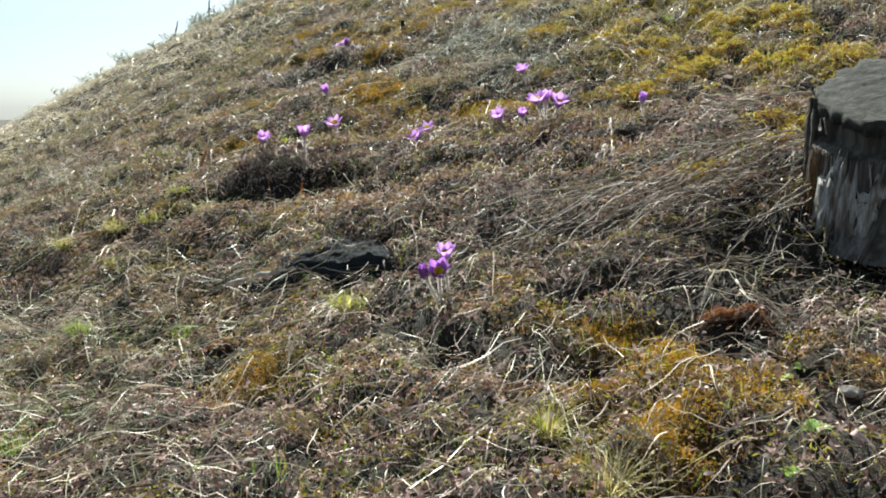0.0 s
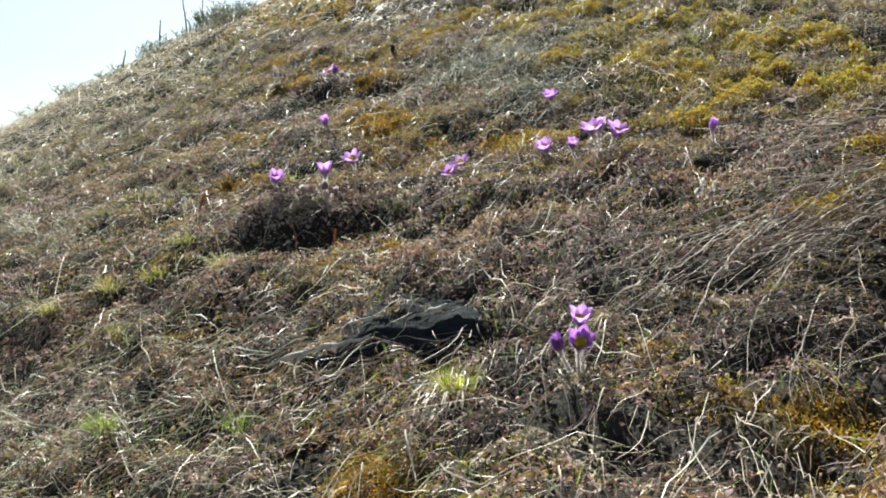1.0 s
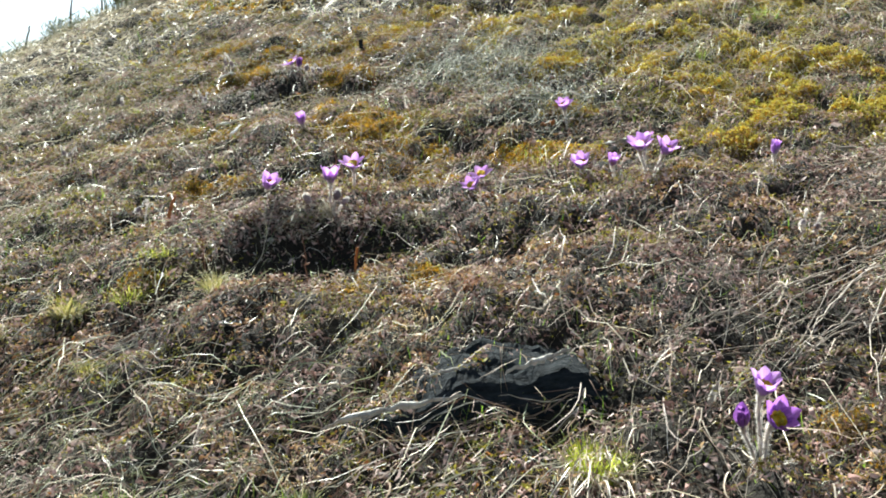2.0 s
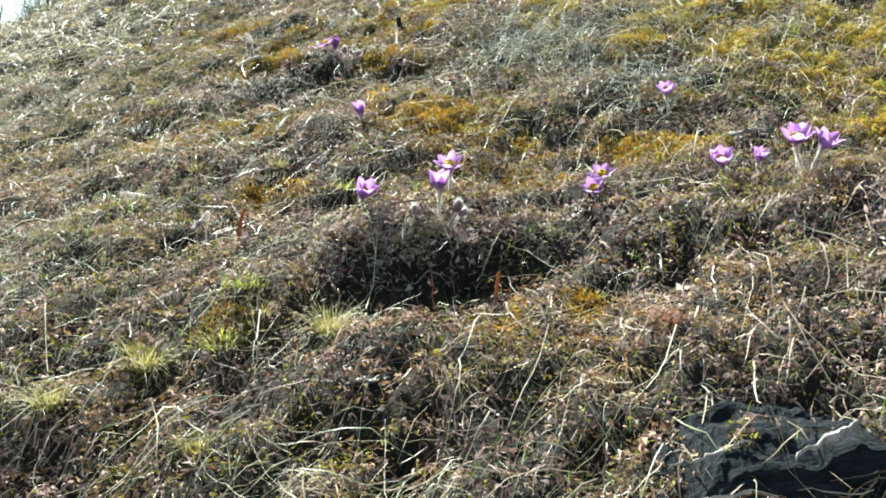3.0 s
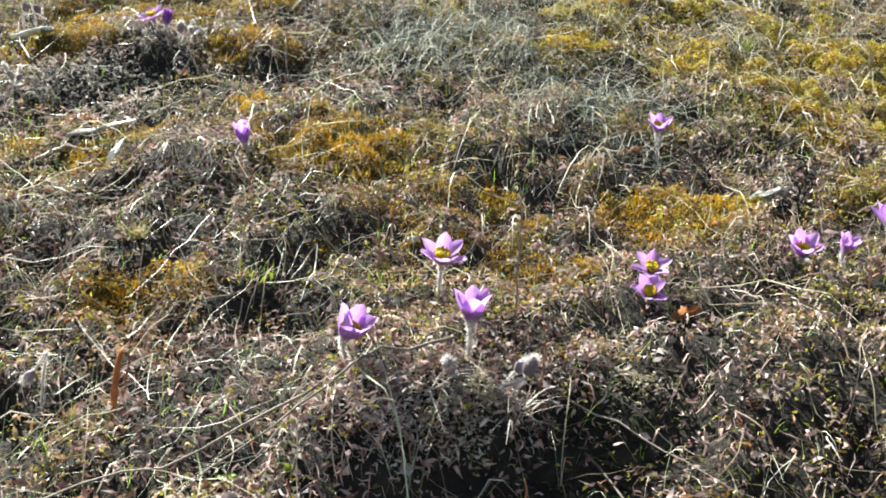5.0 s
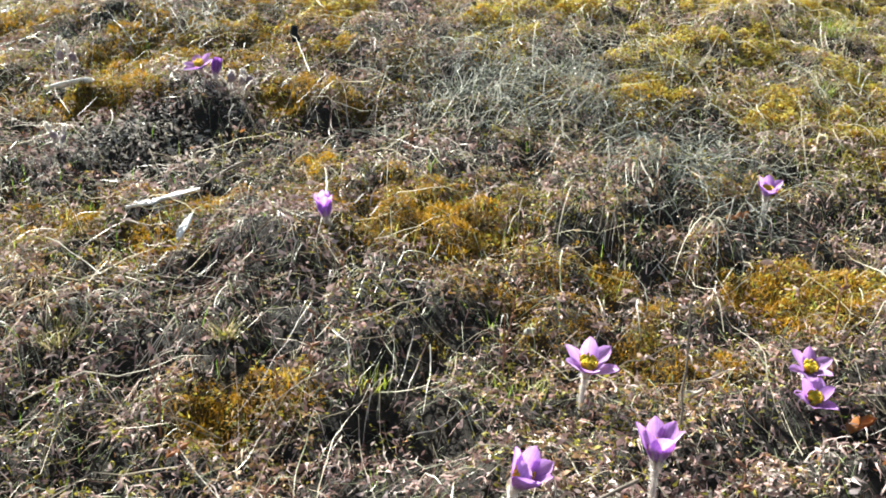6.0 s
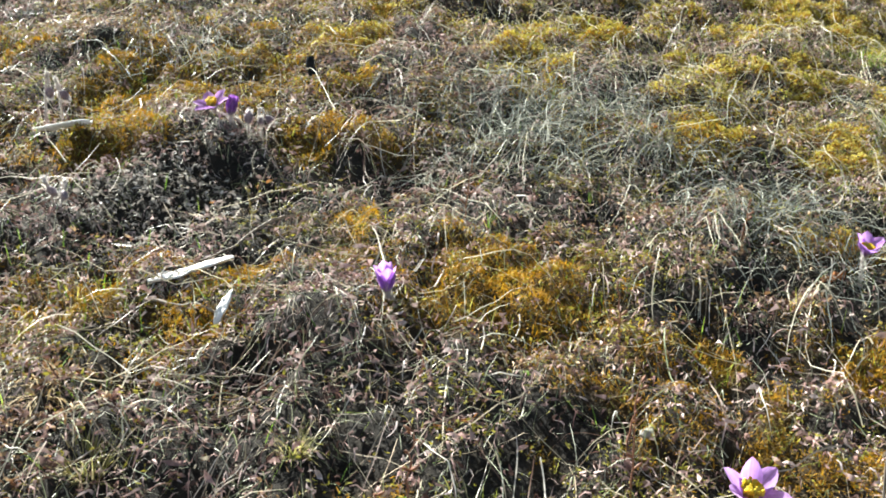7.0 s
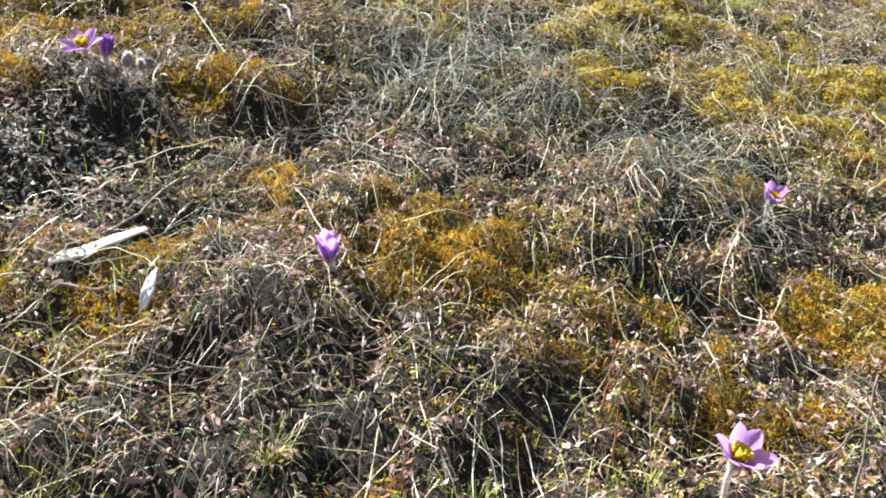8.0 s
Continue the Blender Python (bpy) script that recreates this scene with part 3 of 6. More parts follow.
stuff("leaf_litter", flakes("leaf_litter", scatter(5200, littered), M_LITTER, (0.012, 0.026), (0.002, 0.010), 0.8, clumped), "larger curled dead leaves among the litter", "leaf litter")
under_clump = np.stack([RNG.normal(-0.56, 0.08, 1000), RNG.normal(3.28, 0.06, 1000)], -1)
stuff("leaf_litter", flakes("leaf_litter", under_clump, M_DRYLEAF, (0.007, 0.018), (0.002, 0.012), 1.0), "silvery grey dead leaves in the dark below a flower clump", "leaf litter")
mound_top = np.stack([RNG.normal(-0.41, 0.11, 1500), RNG.normal(2.22, 0.035, 1500)], -1)
stuff("leaf_litter", flakes("leaf_litter", mound_top, M_LITTER, (0.008, 0.020), (0.002, 0.014), 1.1), "pale curled dead leaves heaped on the mound", "leaf litter")
stuff("leaf_litter", flakes("leaf_litter", np.stack([RNG.normal(-0.43, 0.12, 1300), RNG.normal(2.215, 0.03, 1300)], -1), M_DRYLEAF, (0.006, 0.015), (0.004, 0.016), 1.1), "pale grey crumbs of leaf on the mound", "leaf litter")
stuff("leaf_litter", flakes("leaf_litter", scatter(36000, None, False), M_LITTER, (0.008, 0.024), (0.0, 0.012), 1.1), "grey-brown crumbled dead leaves further up the slope", "leaf litter")
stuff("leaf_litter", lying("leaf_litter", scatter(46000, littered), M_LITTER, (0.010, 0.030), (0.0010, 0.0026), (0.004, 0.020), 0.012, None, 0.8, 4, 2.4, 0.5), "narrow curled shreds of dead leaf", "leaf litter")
stuff("leaf_litter", flakes("leaf_litter", scatter(27000, lambda x, y: littered(x, y) * np.clip(1.5 * vnoise(x * 9 + 44, y * 9 + 18) - 0.1 + 0.9 * bell(x, y, 0.0, 1.76, 0.32, 0.16), 0, 1)), M_TAN, (0.005, 0.015), (0.004, 0.014), 1.1, clumped), "warm tan bits of dead leaf", "leaf litter")
stuff("leaf_litter", flakes("leaf_litter", scatter(3600, lambda x, y: littered(x, y) * np.clip(0.1 + 1.3 * vnoise(x * 8 + 4, y * 8), 0, 1)), M_RUST, (0.005, 0.013), (0.003, 0.012), 1.1, clumped), "small rust-coloured bits of dead leaf", "leaf litter")
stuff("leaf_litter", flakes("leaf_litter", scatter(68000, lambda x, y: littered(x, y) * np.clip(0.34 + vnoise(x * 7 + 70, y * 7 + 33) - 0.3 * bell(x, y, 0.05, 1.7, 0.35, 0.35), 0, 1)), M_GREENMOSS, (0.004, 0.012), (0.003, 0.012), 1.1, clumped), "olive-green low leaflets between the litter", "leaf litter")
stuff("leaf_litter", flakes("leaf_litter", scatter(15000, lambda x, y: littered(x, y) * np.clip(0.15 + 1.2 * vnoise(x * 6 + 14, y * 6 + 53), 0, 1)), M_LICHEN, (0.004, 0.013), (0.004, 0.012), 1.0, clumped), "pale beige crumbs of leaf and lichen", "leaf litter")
stuff("dry_grass", lying("dry_grass", scatter(19000, lambda x, y: grassy(x, y) * littered(x, y)), M_STRAW, (0.02, 0.12), (0.0007, 0.0018), (0.001, 0.010), 0.022, comb, 1.0, 5), "matted pale dry grass lying over the slope", "dry grass")
stuff("dry_grass", lying("dry_grass", scatter(20000, lambda x, y: (1 - 0.8 * bare(x, y)) * (1 - 0.5 * moss_cover(x, y)) * grassy(x, y)), M_GREYGRASS, (0.02, 0.08), (0.0006, 0.0014), (0.002, 0.012), 0.028, None, 0.8, 5), "tangled grey dry grass and fine stems", "dry grass")
stuff("dry_grass", lying("dry_grass", scatter(40000, lambda x, y: np.clip(1.05 - 0.55 * moss_cover(x, y), 0, 1), False), M_PALESTRAW, (0.06, 0.20), (0.0012, 0.0027), (0.002, 0.02), 0.04, comb, 0.9, 4), "matted pale dry grass up to the rim of the hill", "dry grass")
stuff("dry_grass", standing("dry_grass", scatter(40000, lambda x, y: grassy(x, y) ** 1.3 * (1 - 0.6 * bare(x, y)) * (1 - 0.7 * moss_cover(x, y))), M_GREYGRASS, (0.02, 0.055), (0.0006, 0.0015), 0.7, 1.3, 3), "short thin grey-green grass blades standing in the litter", "dry grass")
# blades coloured pale to lighten the far slope as haze does
stuff("dry_grass", standing("dry_grass", scatter(26000, lambda x, y: np.clip(0.55 - 0.4 * x, 0.2, 1), False), M_PALESTRAW, (0.03, 0.085), (0.0014, 0.0028), 0.8, 1.1, 3), "short thin pale grass blades near the rim", "dry grass")
stuff("dry_grass", lying("dry_grass", scatter(1900, lambda x, y: np.clip(0.1 + 1.2 * (x - 0.05), 0.05, 1) * np.clip((y - 2.3) / 0.4, 0, 1)), M_PALESTRAW, (0.06, 0.18), (0.0009, 0.0019), (0.006, 0.03), 0.05, None, 0.8, 7, 0.8), "long pale grass arching over the upper slope", "dry grass")
stuff("dry_grass", standing("dry_grass", scatter(5500, lambda x, y: np.clip(0.05 + 1.0 * x + 0.35 * vnoise(x * 5 + 3, y * 5 + 90), 0.03, 1) * np.clip((y - 2.2) / 0.5, 0, 1)), M_TUFT, (0.02, 0.06), (0.0009, 0.0019), 0.7, 1.1), "yellow-green thin grass blades on the upper slope", "dry grass")
stuff("dry_grass", lying("dry_grass", scatter(3400, lambda x, y: np.clip(1.1 - 0.6 * moss_cover(x, y), 0, 1) * np.clip(2.5 - y, 0.10, 1)), M_STEM, (0.04, 0.16), (0.0010, 0.0021), (0.012, 0.034), 0.022, lambda x, y: math.radians(203) + 0.8 * vnoise(x * 3 + 2, y * 3 + 8), 0.55, 7, 0.7, 0.14), "coarse dry stems combed downhill over the litter", "dry grass")
mat_xy = np.concatenate([np.stack([RNG.normal(cx, sx, n), RNG.normal(cy, sy, n)], -1) for cx, cy, sx, sy, n in ((0.07, 3.15, 0.10, 0.08, 240), (0.22, 2.77, 0.07, 0.07, 150), (0.20, 2.66, 0.06, 0.05, 90), (0.24, 3.14, 0.10, 0.06, 110), (0.20, 2.98, 0.12, 0.06, 130), (0.09, 3.28, 0.10, 0.06, 100), (0.75, 2.75, 0.12, 0.10, 80), (-0.30, 3.75, 0.15, 0.06, 100))])
stuff("dry_grass", lying("dry_grass", mat_xy, M_TUSSOCK, (0.10, 0.22), (0.0008, 0.0017), (0.004, 0.03), 0.06, None, 0.8, 8, 0.7), "tangled mat of long fine grey grass", "dry grass")
stuff("moss", specks("moss", scatter(110000, moss_cover), M_MOSS, (0.003, 0.007), (-0.002, 0.003), 1.3, mossy_lift), "cushions of ochre-brown moss between the litter", "moss")
stuff("moss", standing("moss", scatter(90000, moss_cover), M_MOSS, (0.007, 0.017), (0.0010, 0.0024), 0.75, 1.0, 3, raised=mossy_lift), "feathery upright shoots of ochre-orange moss", "moss")
stuff("moss", specks("moss", scatter(85000, lambda x, y: np.clip(0.35 * moss_cover(x, y) + 1.1 * flecked(x, y) * (1 - 0.8 * bare(x, y)), 0, 1)), M_GREENMOSS, (0.003, 0.008), (0.002, 0.010), 1.3, clumped), "olive green moss between the litter", "moss")
stuff("moss", specks("moss", scatter(50000, moss_cover, False), M_MOSS, (0.010, 0.024), (0.0, 0.01), 1.2, mossy_lift), "ochre-yellow moss higher on the slope", "moss")
stuff("green_sprouts", standing("green_sprouts", scatter(4200, lambda x, y: np.clip(0.1 + vnoise(x * 3, y * 3 + 20), 0, 1)), M_GREEN, (0.012, 0.042), (0.0009, 0.0022), 0.4, 0.6), "single fresh green grass blades coming up", "grass")
stuff("green_sprouts", standing("green_sprouts", scatter(3000, lambda x, y: np.clip(1.6 * vnoise(x * 5 + 31, y * 6 + 12) - 0.35, 0, 1) * np.clip(0.7 - 0.9 * x, 0.1, 1) * np.clip(2.6 - y, 0.1, 1)), M_GREEN, (0.018, 0.05), (0.0008, 0.0016), 0.6, 0.8), "thin patches of fresh green grass in the dry turf", "grass")
stuff("moss", specks("moss", scatter(26000, lambda x, y: np.clip(0.3 + vnoise(x * 3 + 8, y * 4 + 2), 0, 1) * np.clip(0.4 + moss_cover(x, y), 0, 1), False), M_GREENMOSS, (0.010, 0.022), (0.002, 0.012), 1.2, mossy_lift), "olive green moss higher on the slope", "moss")
stuff("green_sprouts", standing("green_sprouts", scatter(4000, lambda x, y: np.clip(0.4 * x + 0.3 * (y - 3) + 0.6 * vnoise(x * 4, y * 4 + 60), 0, 1), False), M_GREEN, (0.03, 0.09), (0.002, 0.004), 0.4, 0.6), "scattered fresh green grass blades up the slope", "grass")
stuff("green_sprouts", standing("green_sprouts", scatter(9000, moss_cover), M_SPRING, (0.012, 0.035), (0.0008, 0.0016), 0.6, 0.8), "fine yellow-green grass blades in the moss", "grass")
stuff("moss", specks("moss", scatter(60000, lambda x, y: moss_cover(x, y) * np.clip(0.1 + 1.1 * x + 0.3 * (y - 2.6), 0.03, 1)), M_YELLOWMOSS, (0.004, 0.010), (0.002, 0.007), 1.2, mossy_lift), "yellow-green moss in the upper turf", "moss")
stuff("moss", specks("moss", scatter(60000, lambda x, y: moss_cover(x, y) * np.clip(0.5 + 0.5 * x, 0.12, 1), False), M_YELLOWMOSS, (0.010, 0.022), (0.002, 0.012), 1.2, mossy_lift), "yellow-green moss high on the slope", "moss")
stuff("dry_grass", lying("dry_grass", scatter(1300, lambda x, y: np.clip(0.35 + dry_side(x, y), 0, 1)), M_PALESTRAW, (0.12, 0.34), (0.0008, 0.0015), (0.005, 0.028), 0.03, None, 0.8, 7, 0.3, 0.06), "long pale straws lying criss-cross over the turf", "dry grass")
sheaf = np.stack([RNG.normal(0.13, 0.055, 34), RNG.normal(1.0, 0.055, 34)], -1)
stuff("dry_grass", lying("dry_grass", sheaf, M_STRAW, (0.14, 0.30), (0.0010, 0.0019), (0.006, 0.03), 0.02, lambda x, y: math.radians(232) + 0 * x, 0.42, 7, 0.25, 0.05), "sheaf of long pale straws fallen down the slope", "dry grass")
left_sheaves = np.concatenate([np.stack([RNG.normal(cx, 0.12, 30), RNG.normal(cy, 0.10, 30)], -1) for cx, cy in ((-0.40, 1.30), (-0.55, 1.62), (-0.75, 1.90), (-0.25, 0.98), (-0.70, 2.62), (-0.45, 2.55))])
stuff("dry_grass", lying("dry_grass", left_sheaves, M_STRAW, (0.10, 0.26), (0.0008, 0.0016), (0.004, 0.024), 0.02, comb, 0.6, 7, 0.3, 0.06), "bunches of long pale straws combed downhill", "dry grass")
slab_foot = np.stack([RNG.uniform(-0.42, -0.08, 38), RNG.normal(1.488, 0.016, 38)], -1)
stuff("dry_grass", lying("dry_grass", slab_foot, M_STRAW, (0.08, 0.22), (0.0009, 0.0016), (0.008, 0.026), 0.015, lambda x, y: math.radians(188) + 0 * x, 0.35, 7, 0.4, 0.1), "pale straws lying across the foot of the charred slab", "dry grass")
skirt = np.stack([RNG.normal(-0.166, 0.02, 70), RNG.normal(1.345, 0.014, 70)], -1)
stuff("dry_grass", lying("dry_grass", skirt, M_STRAW, (0.06, 0.13), (0.0009, 0.0018), (0.008, 0.03), 0.03, lambda x, y: math.radians(262) + 9 * (x + 0.166), 0.35, 6, 0.4, 0.1), "dry outer straws fallen below a grass tuft", "dry grass")
stuff("dry_grass", lying("dry_grass", scatter(1700, lambda x, y: np.clip(-0.05 - 1.3 * x, 0, 1) * np.clip(2.6 - y, 0.05, 1)), M_GREYGRASS, (0.08, 0.22), (0.0009, 0.0018), (0.006, 0.03), 0.03, comb, 0.45, 7, 0.4, 0.1), "long grey-green grass blades combed downhill", "dry grass")


# ---- helpers for things ----
def holder(name, x, y, z, label, category, group=""):
    ob = new(name)
    ob.empty_display_size = 0.02
    ob.location = (x, y, z)
    return tagged(ob, label, category, group)


def part(name, me, parent, label="", m=None):
    ob = new(name, me)
    ob.parent = parent
    if m is not None:
        ob.matrix_basis = m
    return tagged(ob, label)


def bez(p0, p1, p2, p3, n):
    t = np.linspace(0, 1, n)[:, None]
    p0, p1, p2, p3 = (np.array(q, float) for q in (p0, p1, p2, p3))
    return (1 - t) ** 3 * p0 + 3 * (1 - t) ** 2 * t * p1 + 3 * (1 - t) * t * t * p2 + t ** 3 * p3


def tube_arrays(P, R, sides=6, knobby=0.0):
    P, R = np.asarray(P, float), np.asarray(R, float)
    T = np.gradient(P, axis=0)
    T /= np.linalg.norm(T, axis=1)[:, None] + 1e-9
    ref = np.array([0.31, 0.17, 0.93]) if abs(T[0, 2]) < 0.8 else np.array([0.97, 0.2, 0.1])
    A = np.cross(T, ref)
    A /= np.linalg.norm(A, axis=1)[:, None]
    B = np.cross(T, A)
    th = np.linspace(0, 2 * math.pi, sides, endpoint=False)
    rad = R[:, None] * (1 + knobby * RNG.normal(0, 1, (len(P), sides)))
    V = P[:, None] + rad[..., None] * (A[:, None] * np.cos(th)[None, :, None] + B[:, None] * np.sin(th)[None, :, None])
    F = []
    for i in range(len(P) - 1):
        for j in range(sides):
            k = (j + 1) % sides
            F.append((i * sides + j, i * sides + k, (i + 1) * sides + k, (i + 1) * sides + j))
    F.append(tuple(range(sides))[::-1])
    F.append(tuple((len(P) - 1) * sides + j for j in range(sides)))
    return V.reshape(-1, 3), F


def tube(name, P, R, material, sides=6, knobby=0.0):
    V, F = tube_arrays(P, R, sides, knobby)
    return mesh_of(name, V, F, material)


def tubes(name, lines, material, sides=4):
    """Several tubes in one mesh: (points, radii) each."""
    VV, FF, o = [], [], 0
    for P, R in lines:
        V, F = tube_arrays(P, R, sides)
        VV.append(V)
        FF += [tuple(i + o for i in f) for f in F]
        o += len(V)
    return mesh_of(name, np.concatenate(VV), FF, material)


def hairs(name, P, R, count, length, width, material=None, droop=0.0, upward=0.35):
    """Fine silky hairs standing off along a stem with centre line P and radii R."""
    P, R = np.asarray(P), np.asarray(R)
    s = RNG.uniform(0, len(P) - 1.001, count)
    i = s.astype(int)
    f = (s - i)[:, None]
    c = P[i] * (1 - f) + P[i + 1] * f
    r = R[i] * (1 - f[:, 0]) + R[i + 1] * f[:, 0]
    t = P[i + 1] - P[i]
    t /= np.linalg.norm(t, axis=1)[:, None] + 1e-9
    d = RNG.normal(0, 1, (count, 3))
    d -= t * np.sum(d * t, 1)[:, None]
    d /= np.linalg.norm(d, axis=1)[:, None] + 1e-9
    d = d + t * upward + RNG.normal(0, 0.25, (count, 3))
    d /= np.linalg.norm(d, axis=1)[:, None]
    L = RNG.uniform(length * 0.5, length, count)[:, None]
    a = c + d * r[:, None] * 0.8
    b = a + d * L - np.array([0, 0, droop]) * L
    w = np.cross(d, RNG.normal(0, 1, (count, 3)))
    w /= np.linalg.norm(w, axis=1)[:, None] + 1e-9
    w *= width * 0.5
    V = np.stack([a - w, a + w, b], 1).reshape(-1, 3)
    return mesh_of(name, V, np.arange(count * 3).reshape(-1, 3), material or M_HAIR, False)


# ---- pasqueflowers ----
PETALS = {}


def petal_mesh(cup, variant):
    """One petal, pointed and cupped. cup: 0 shut, 1 wide apart."""
    key = (round(cup, 2), variant)
    if key in PETALS:
        return PETALS[key]
    rs = np.random.RandomState(variant + 5)
    th0, th1 = radians(12 + 52 * cup), radians(-4 + 82 * cup + rs.uniform(-8, 8))
    nu, nv, L, Wd = 9, 7, 0.038, 0.0112 - 0.0022 * max(0.0, cup - 0.45)
    u = np.linspace(0, 1, nu)
    th = th0 + (th1 - th0) * u ** 1.2
    r = 0.0028 + np.concatenate([[0], np.cumsum(np.sin(th[1:]) * L / (nu - 1))])
    h = np.concatenate([[0], np.cumsum(np.cos(th[1:]) * L / (nu - 1))])
    w = Wd * np.clip(np.sin(math.pi * np.clip(u * 0.87 + 0.09, 0, 1)), 0, 1) ** 0.75 * np.where(u > 0.97, 0.25, 1)
    v = np.linspace(-1, 1, nv)
    wave = rs.uniform(-1, 1, 3)
    U, Vv = np.meshgrid(u, v, indexing="ij")
    cupped = (0.42 - 0.12 * cup) * w[:, None] * Vv ** 2
    ripple = 0.0007 * np.sin(U * 7 + wave[0] * 3) * Vv + 0.0006 * wave[1] * np.sin(U * 11) * np.abs(Vv) ** 2
    off = cupped + ripple
    X = r[:, None] - np.cos(th)[:, None] * off
    Z = h[:, None] + np.sin(th)[:, None] * off
    Y = Vv * w[:, None] + 0.001 * wave[2] * U ** 2
    idx = np.arange(nu * nv).reshape(nu, nv)
    F = np.stack([idx[:-1, :-1], idx[1:, :-1], idx[1:, 1:], idx[:-1, 1:]], -1).reshape(-1, 4)
    PETALS[key] = mesh_of("petal", np.stack([X, Y, Z], -1).reshape(-1, 3), F, M_PETAL)
    return PETALS[key]


def stamen_mesh():
    n = 130
    a = RNG.uniform(0, 6.283, n)
    rr = np.sqrt(RNG.uniform(0.05, 1, n)) * 0.0088
    base = np.stack([rr * 0.35 * np.cos(a), rr * 0.35 * np.sin(a), 0 * a + 0.001], -1)
    tip = np.stack([rr * np.cos(a), rr * np.sin(a), RNG.uniform(0.011, 0.0175, n)], -1)
    lines = [(np.stack([b, b * 0.3 + t * 0.7, t * 0.9 + b * 0.1, t]), np.array([0.0004, 0.0005, 0.0017, 0.0012])) for b, t in zip(base, tip)]
    return tubes("flower_centre", lines, M_STAMEN, 4)


def pistil_mesh():
    P = np.array([[0, 0, 0.0], [0, 0, 0.004], [0, 0, 0.008], [0, 0, 0.010]])
    return tube("pistil", P, [0.0018, 0.0022, 0.0016, 0.0004], M_PISTIL, 6, 0.06)


STAMENS, PISTIL = stamen_mesh(), pistil_mesh()


def ruff_mesh(z0, z1, flare):
    """The ruff of narrow silky bracts under the flower, round the z axis."""
    n = 18
    a = np.linspace(0, 6.283, n, endpoint=False) + RNG.normal(0, 0.12, n)
    t = np.linspace(0, 1, 4)[None, :]
    L = (z1 - z0) * RNG.uniform(0.75, 1.15, n)[:, None]
    r = 0.0022 + L * t * flare * (0.6 + 0.7 * t)
    P = np.stack([r * np.cos(a)[:, None], r * np.sin(a)[:, None], z0 + L * t + 0 * r], -1)
    w = 0.0011 * (1 - 0.8 * t) + 0 * r
    W = np.stack([-np.sin(a)[:, None] * w, np.cos(a)[:, None] * w, 0 * w], -1)
    return ribbon_mesh("bract_ruff", P, W, M_STALK)


def turned(axis, spin=0.0):
    q = Vector(axis).normalized().to_track_quat("Z", "Y")
    return q.to_matrix().to_4x4() @ Matrix.Rotation(spin, 4, "Z")


def pasqueflower(head, axis=(0, -0.3, 1), cup=0.6, size=1.0, lean=(0, 0), label="", foot=None, petals=6, closed=False, tint=None):
    """A flower on its hairy stalk. head: where the petals spring from; lean: how far the foot stands from below the head."""
    hx, hy, hzz = head
    bx, by = hx + lean[0], hy + lean[1]
    bz = hz(bx, by) - 0.004 if foot is None else foot
    bz = min(bz, hzz - 0.022)
    ax = Vector(axis).normalized()
    ob = holder("pasqueflower", bx, by, bz, label or "violet pasqueflower with yellow stamens on a silvery hairy stalk", "flower", "pasqueflowers on the hillside")
    H = np.array([hx - bx, hy - by, hzz - bz])
    Ln = np.linalg.norm(H)
    P = bez((0, 0, 0), (0, 0, Ln * 0.45), H - np.array(ax) * Ln * 0.35, H, 12)
    R = np.linspace(0.0022, 0.0026, 12) * size
    stalk = part("stalk", tube("stalk", P, R, M_STALK, 7, 0.03), ob, "stout stalk felted with silvery hairs")
    part("stalk_hairs", hairs("stalk_hairs", P, R, int(360 + 7000 * Ln), 0.0052, 0.00048), stalk, "silvery silky hairs")
    m = Matrix.Translation(H) @ turned(ax, RNG.uniform(0, 1.0)) @ Matrix.Scale(size, 4)
    ruff = part("bract_ruff", ruff_mesh(-0.010, 0.014, 0.30 + 0.2 * cup), ob, "ruff of narrow silky bracts", m)
    cl = np.stack([0 * np.linspace(0, 1, 6), 0 * np.linspace(0, 1, 6), np.linspace(-0.012, 0.003, 6)], -1)
    part("ruff_hairs", hairs("ruff_hairs", cl, np.linspace(0.003, 0.0050, 6), 520, 0.0075, 0.00055, upward=0.9), ruff, "silvery silky hairs")
    for k in range(petals):
        inner = 0.0 if k % 2 else 0.0008
        tilt = Matrix.Rotation(radians(RNG.normal(0, 5)), 4, "Y")
        me = petal_mesh(cup, int(RNG.randint(0, 4)))
        if tint:
            me = me.copy()
            me.materials[0] = tint
        part("petal", me, ob, "", m @ Matrix.Rotation(k * math.pi / 3 + RNG.normal(0, 0.08), 4, "Z") @ Matrix.Translation((-inner, 0, inner)) @ tilt)
    if not closed:
        st = part("flower_centre", STAMENS, ob, "golden yellow tuft of stamens", m @ Matrix.Scale(1.15, 4))
        part("pistil", PISTIL, st, "brownish tuft of styles")
    return ob


def bud_meshes(size):
    n = 9
    t = np.linspace(0, 1, n)
    P = np.stack([0 * t, 0 * t, t * 0.024 * size], -1)
    R = (0.0015 + 0.0072 * np.sin(math.pi * np.clip(t * 0.85 + 0.12, 0, 1)) ** 0.8) * size
    R[-1] = 0.001
    return P, R


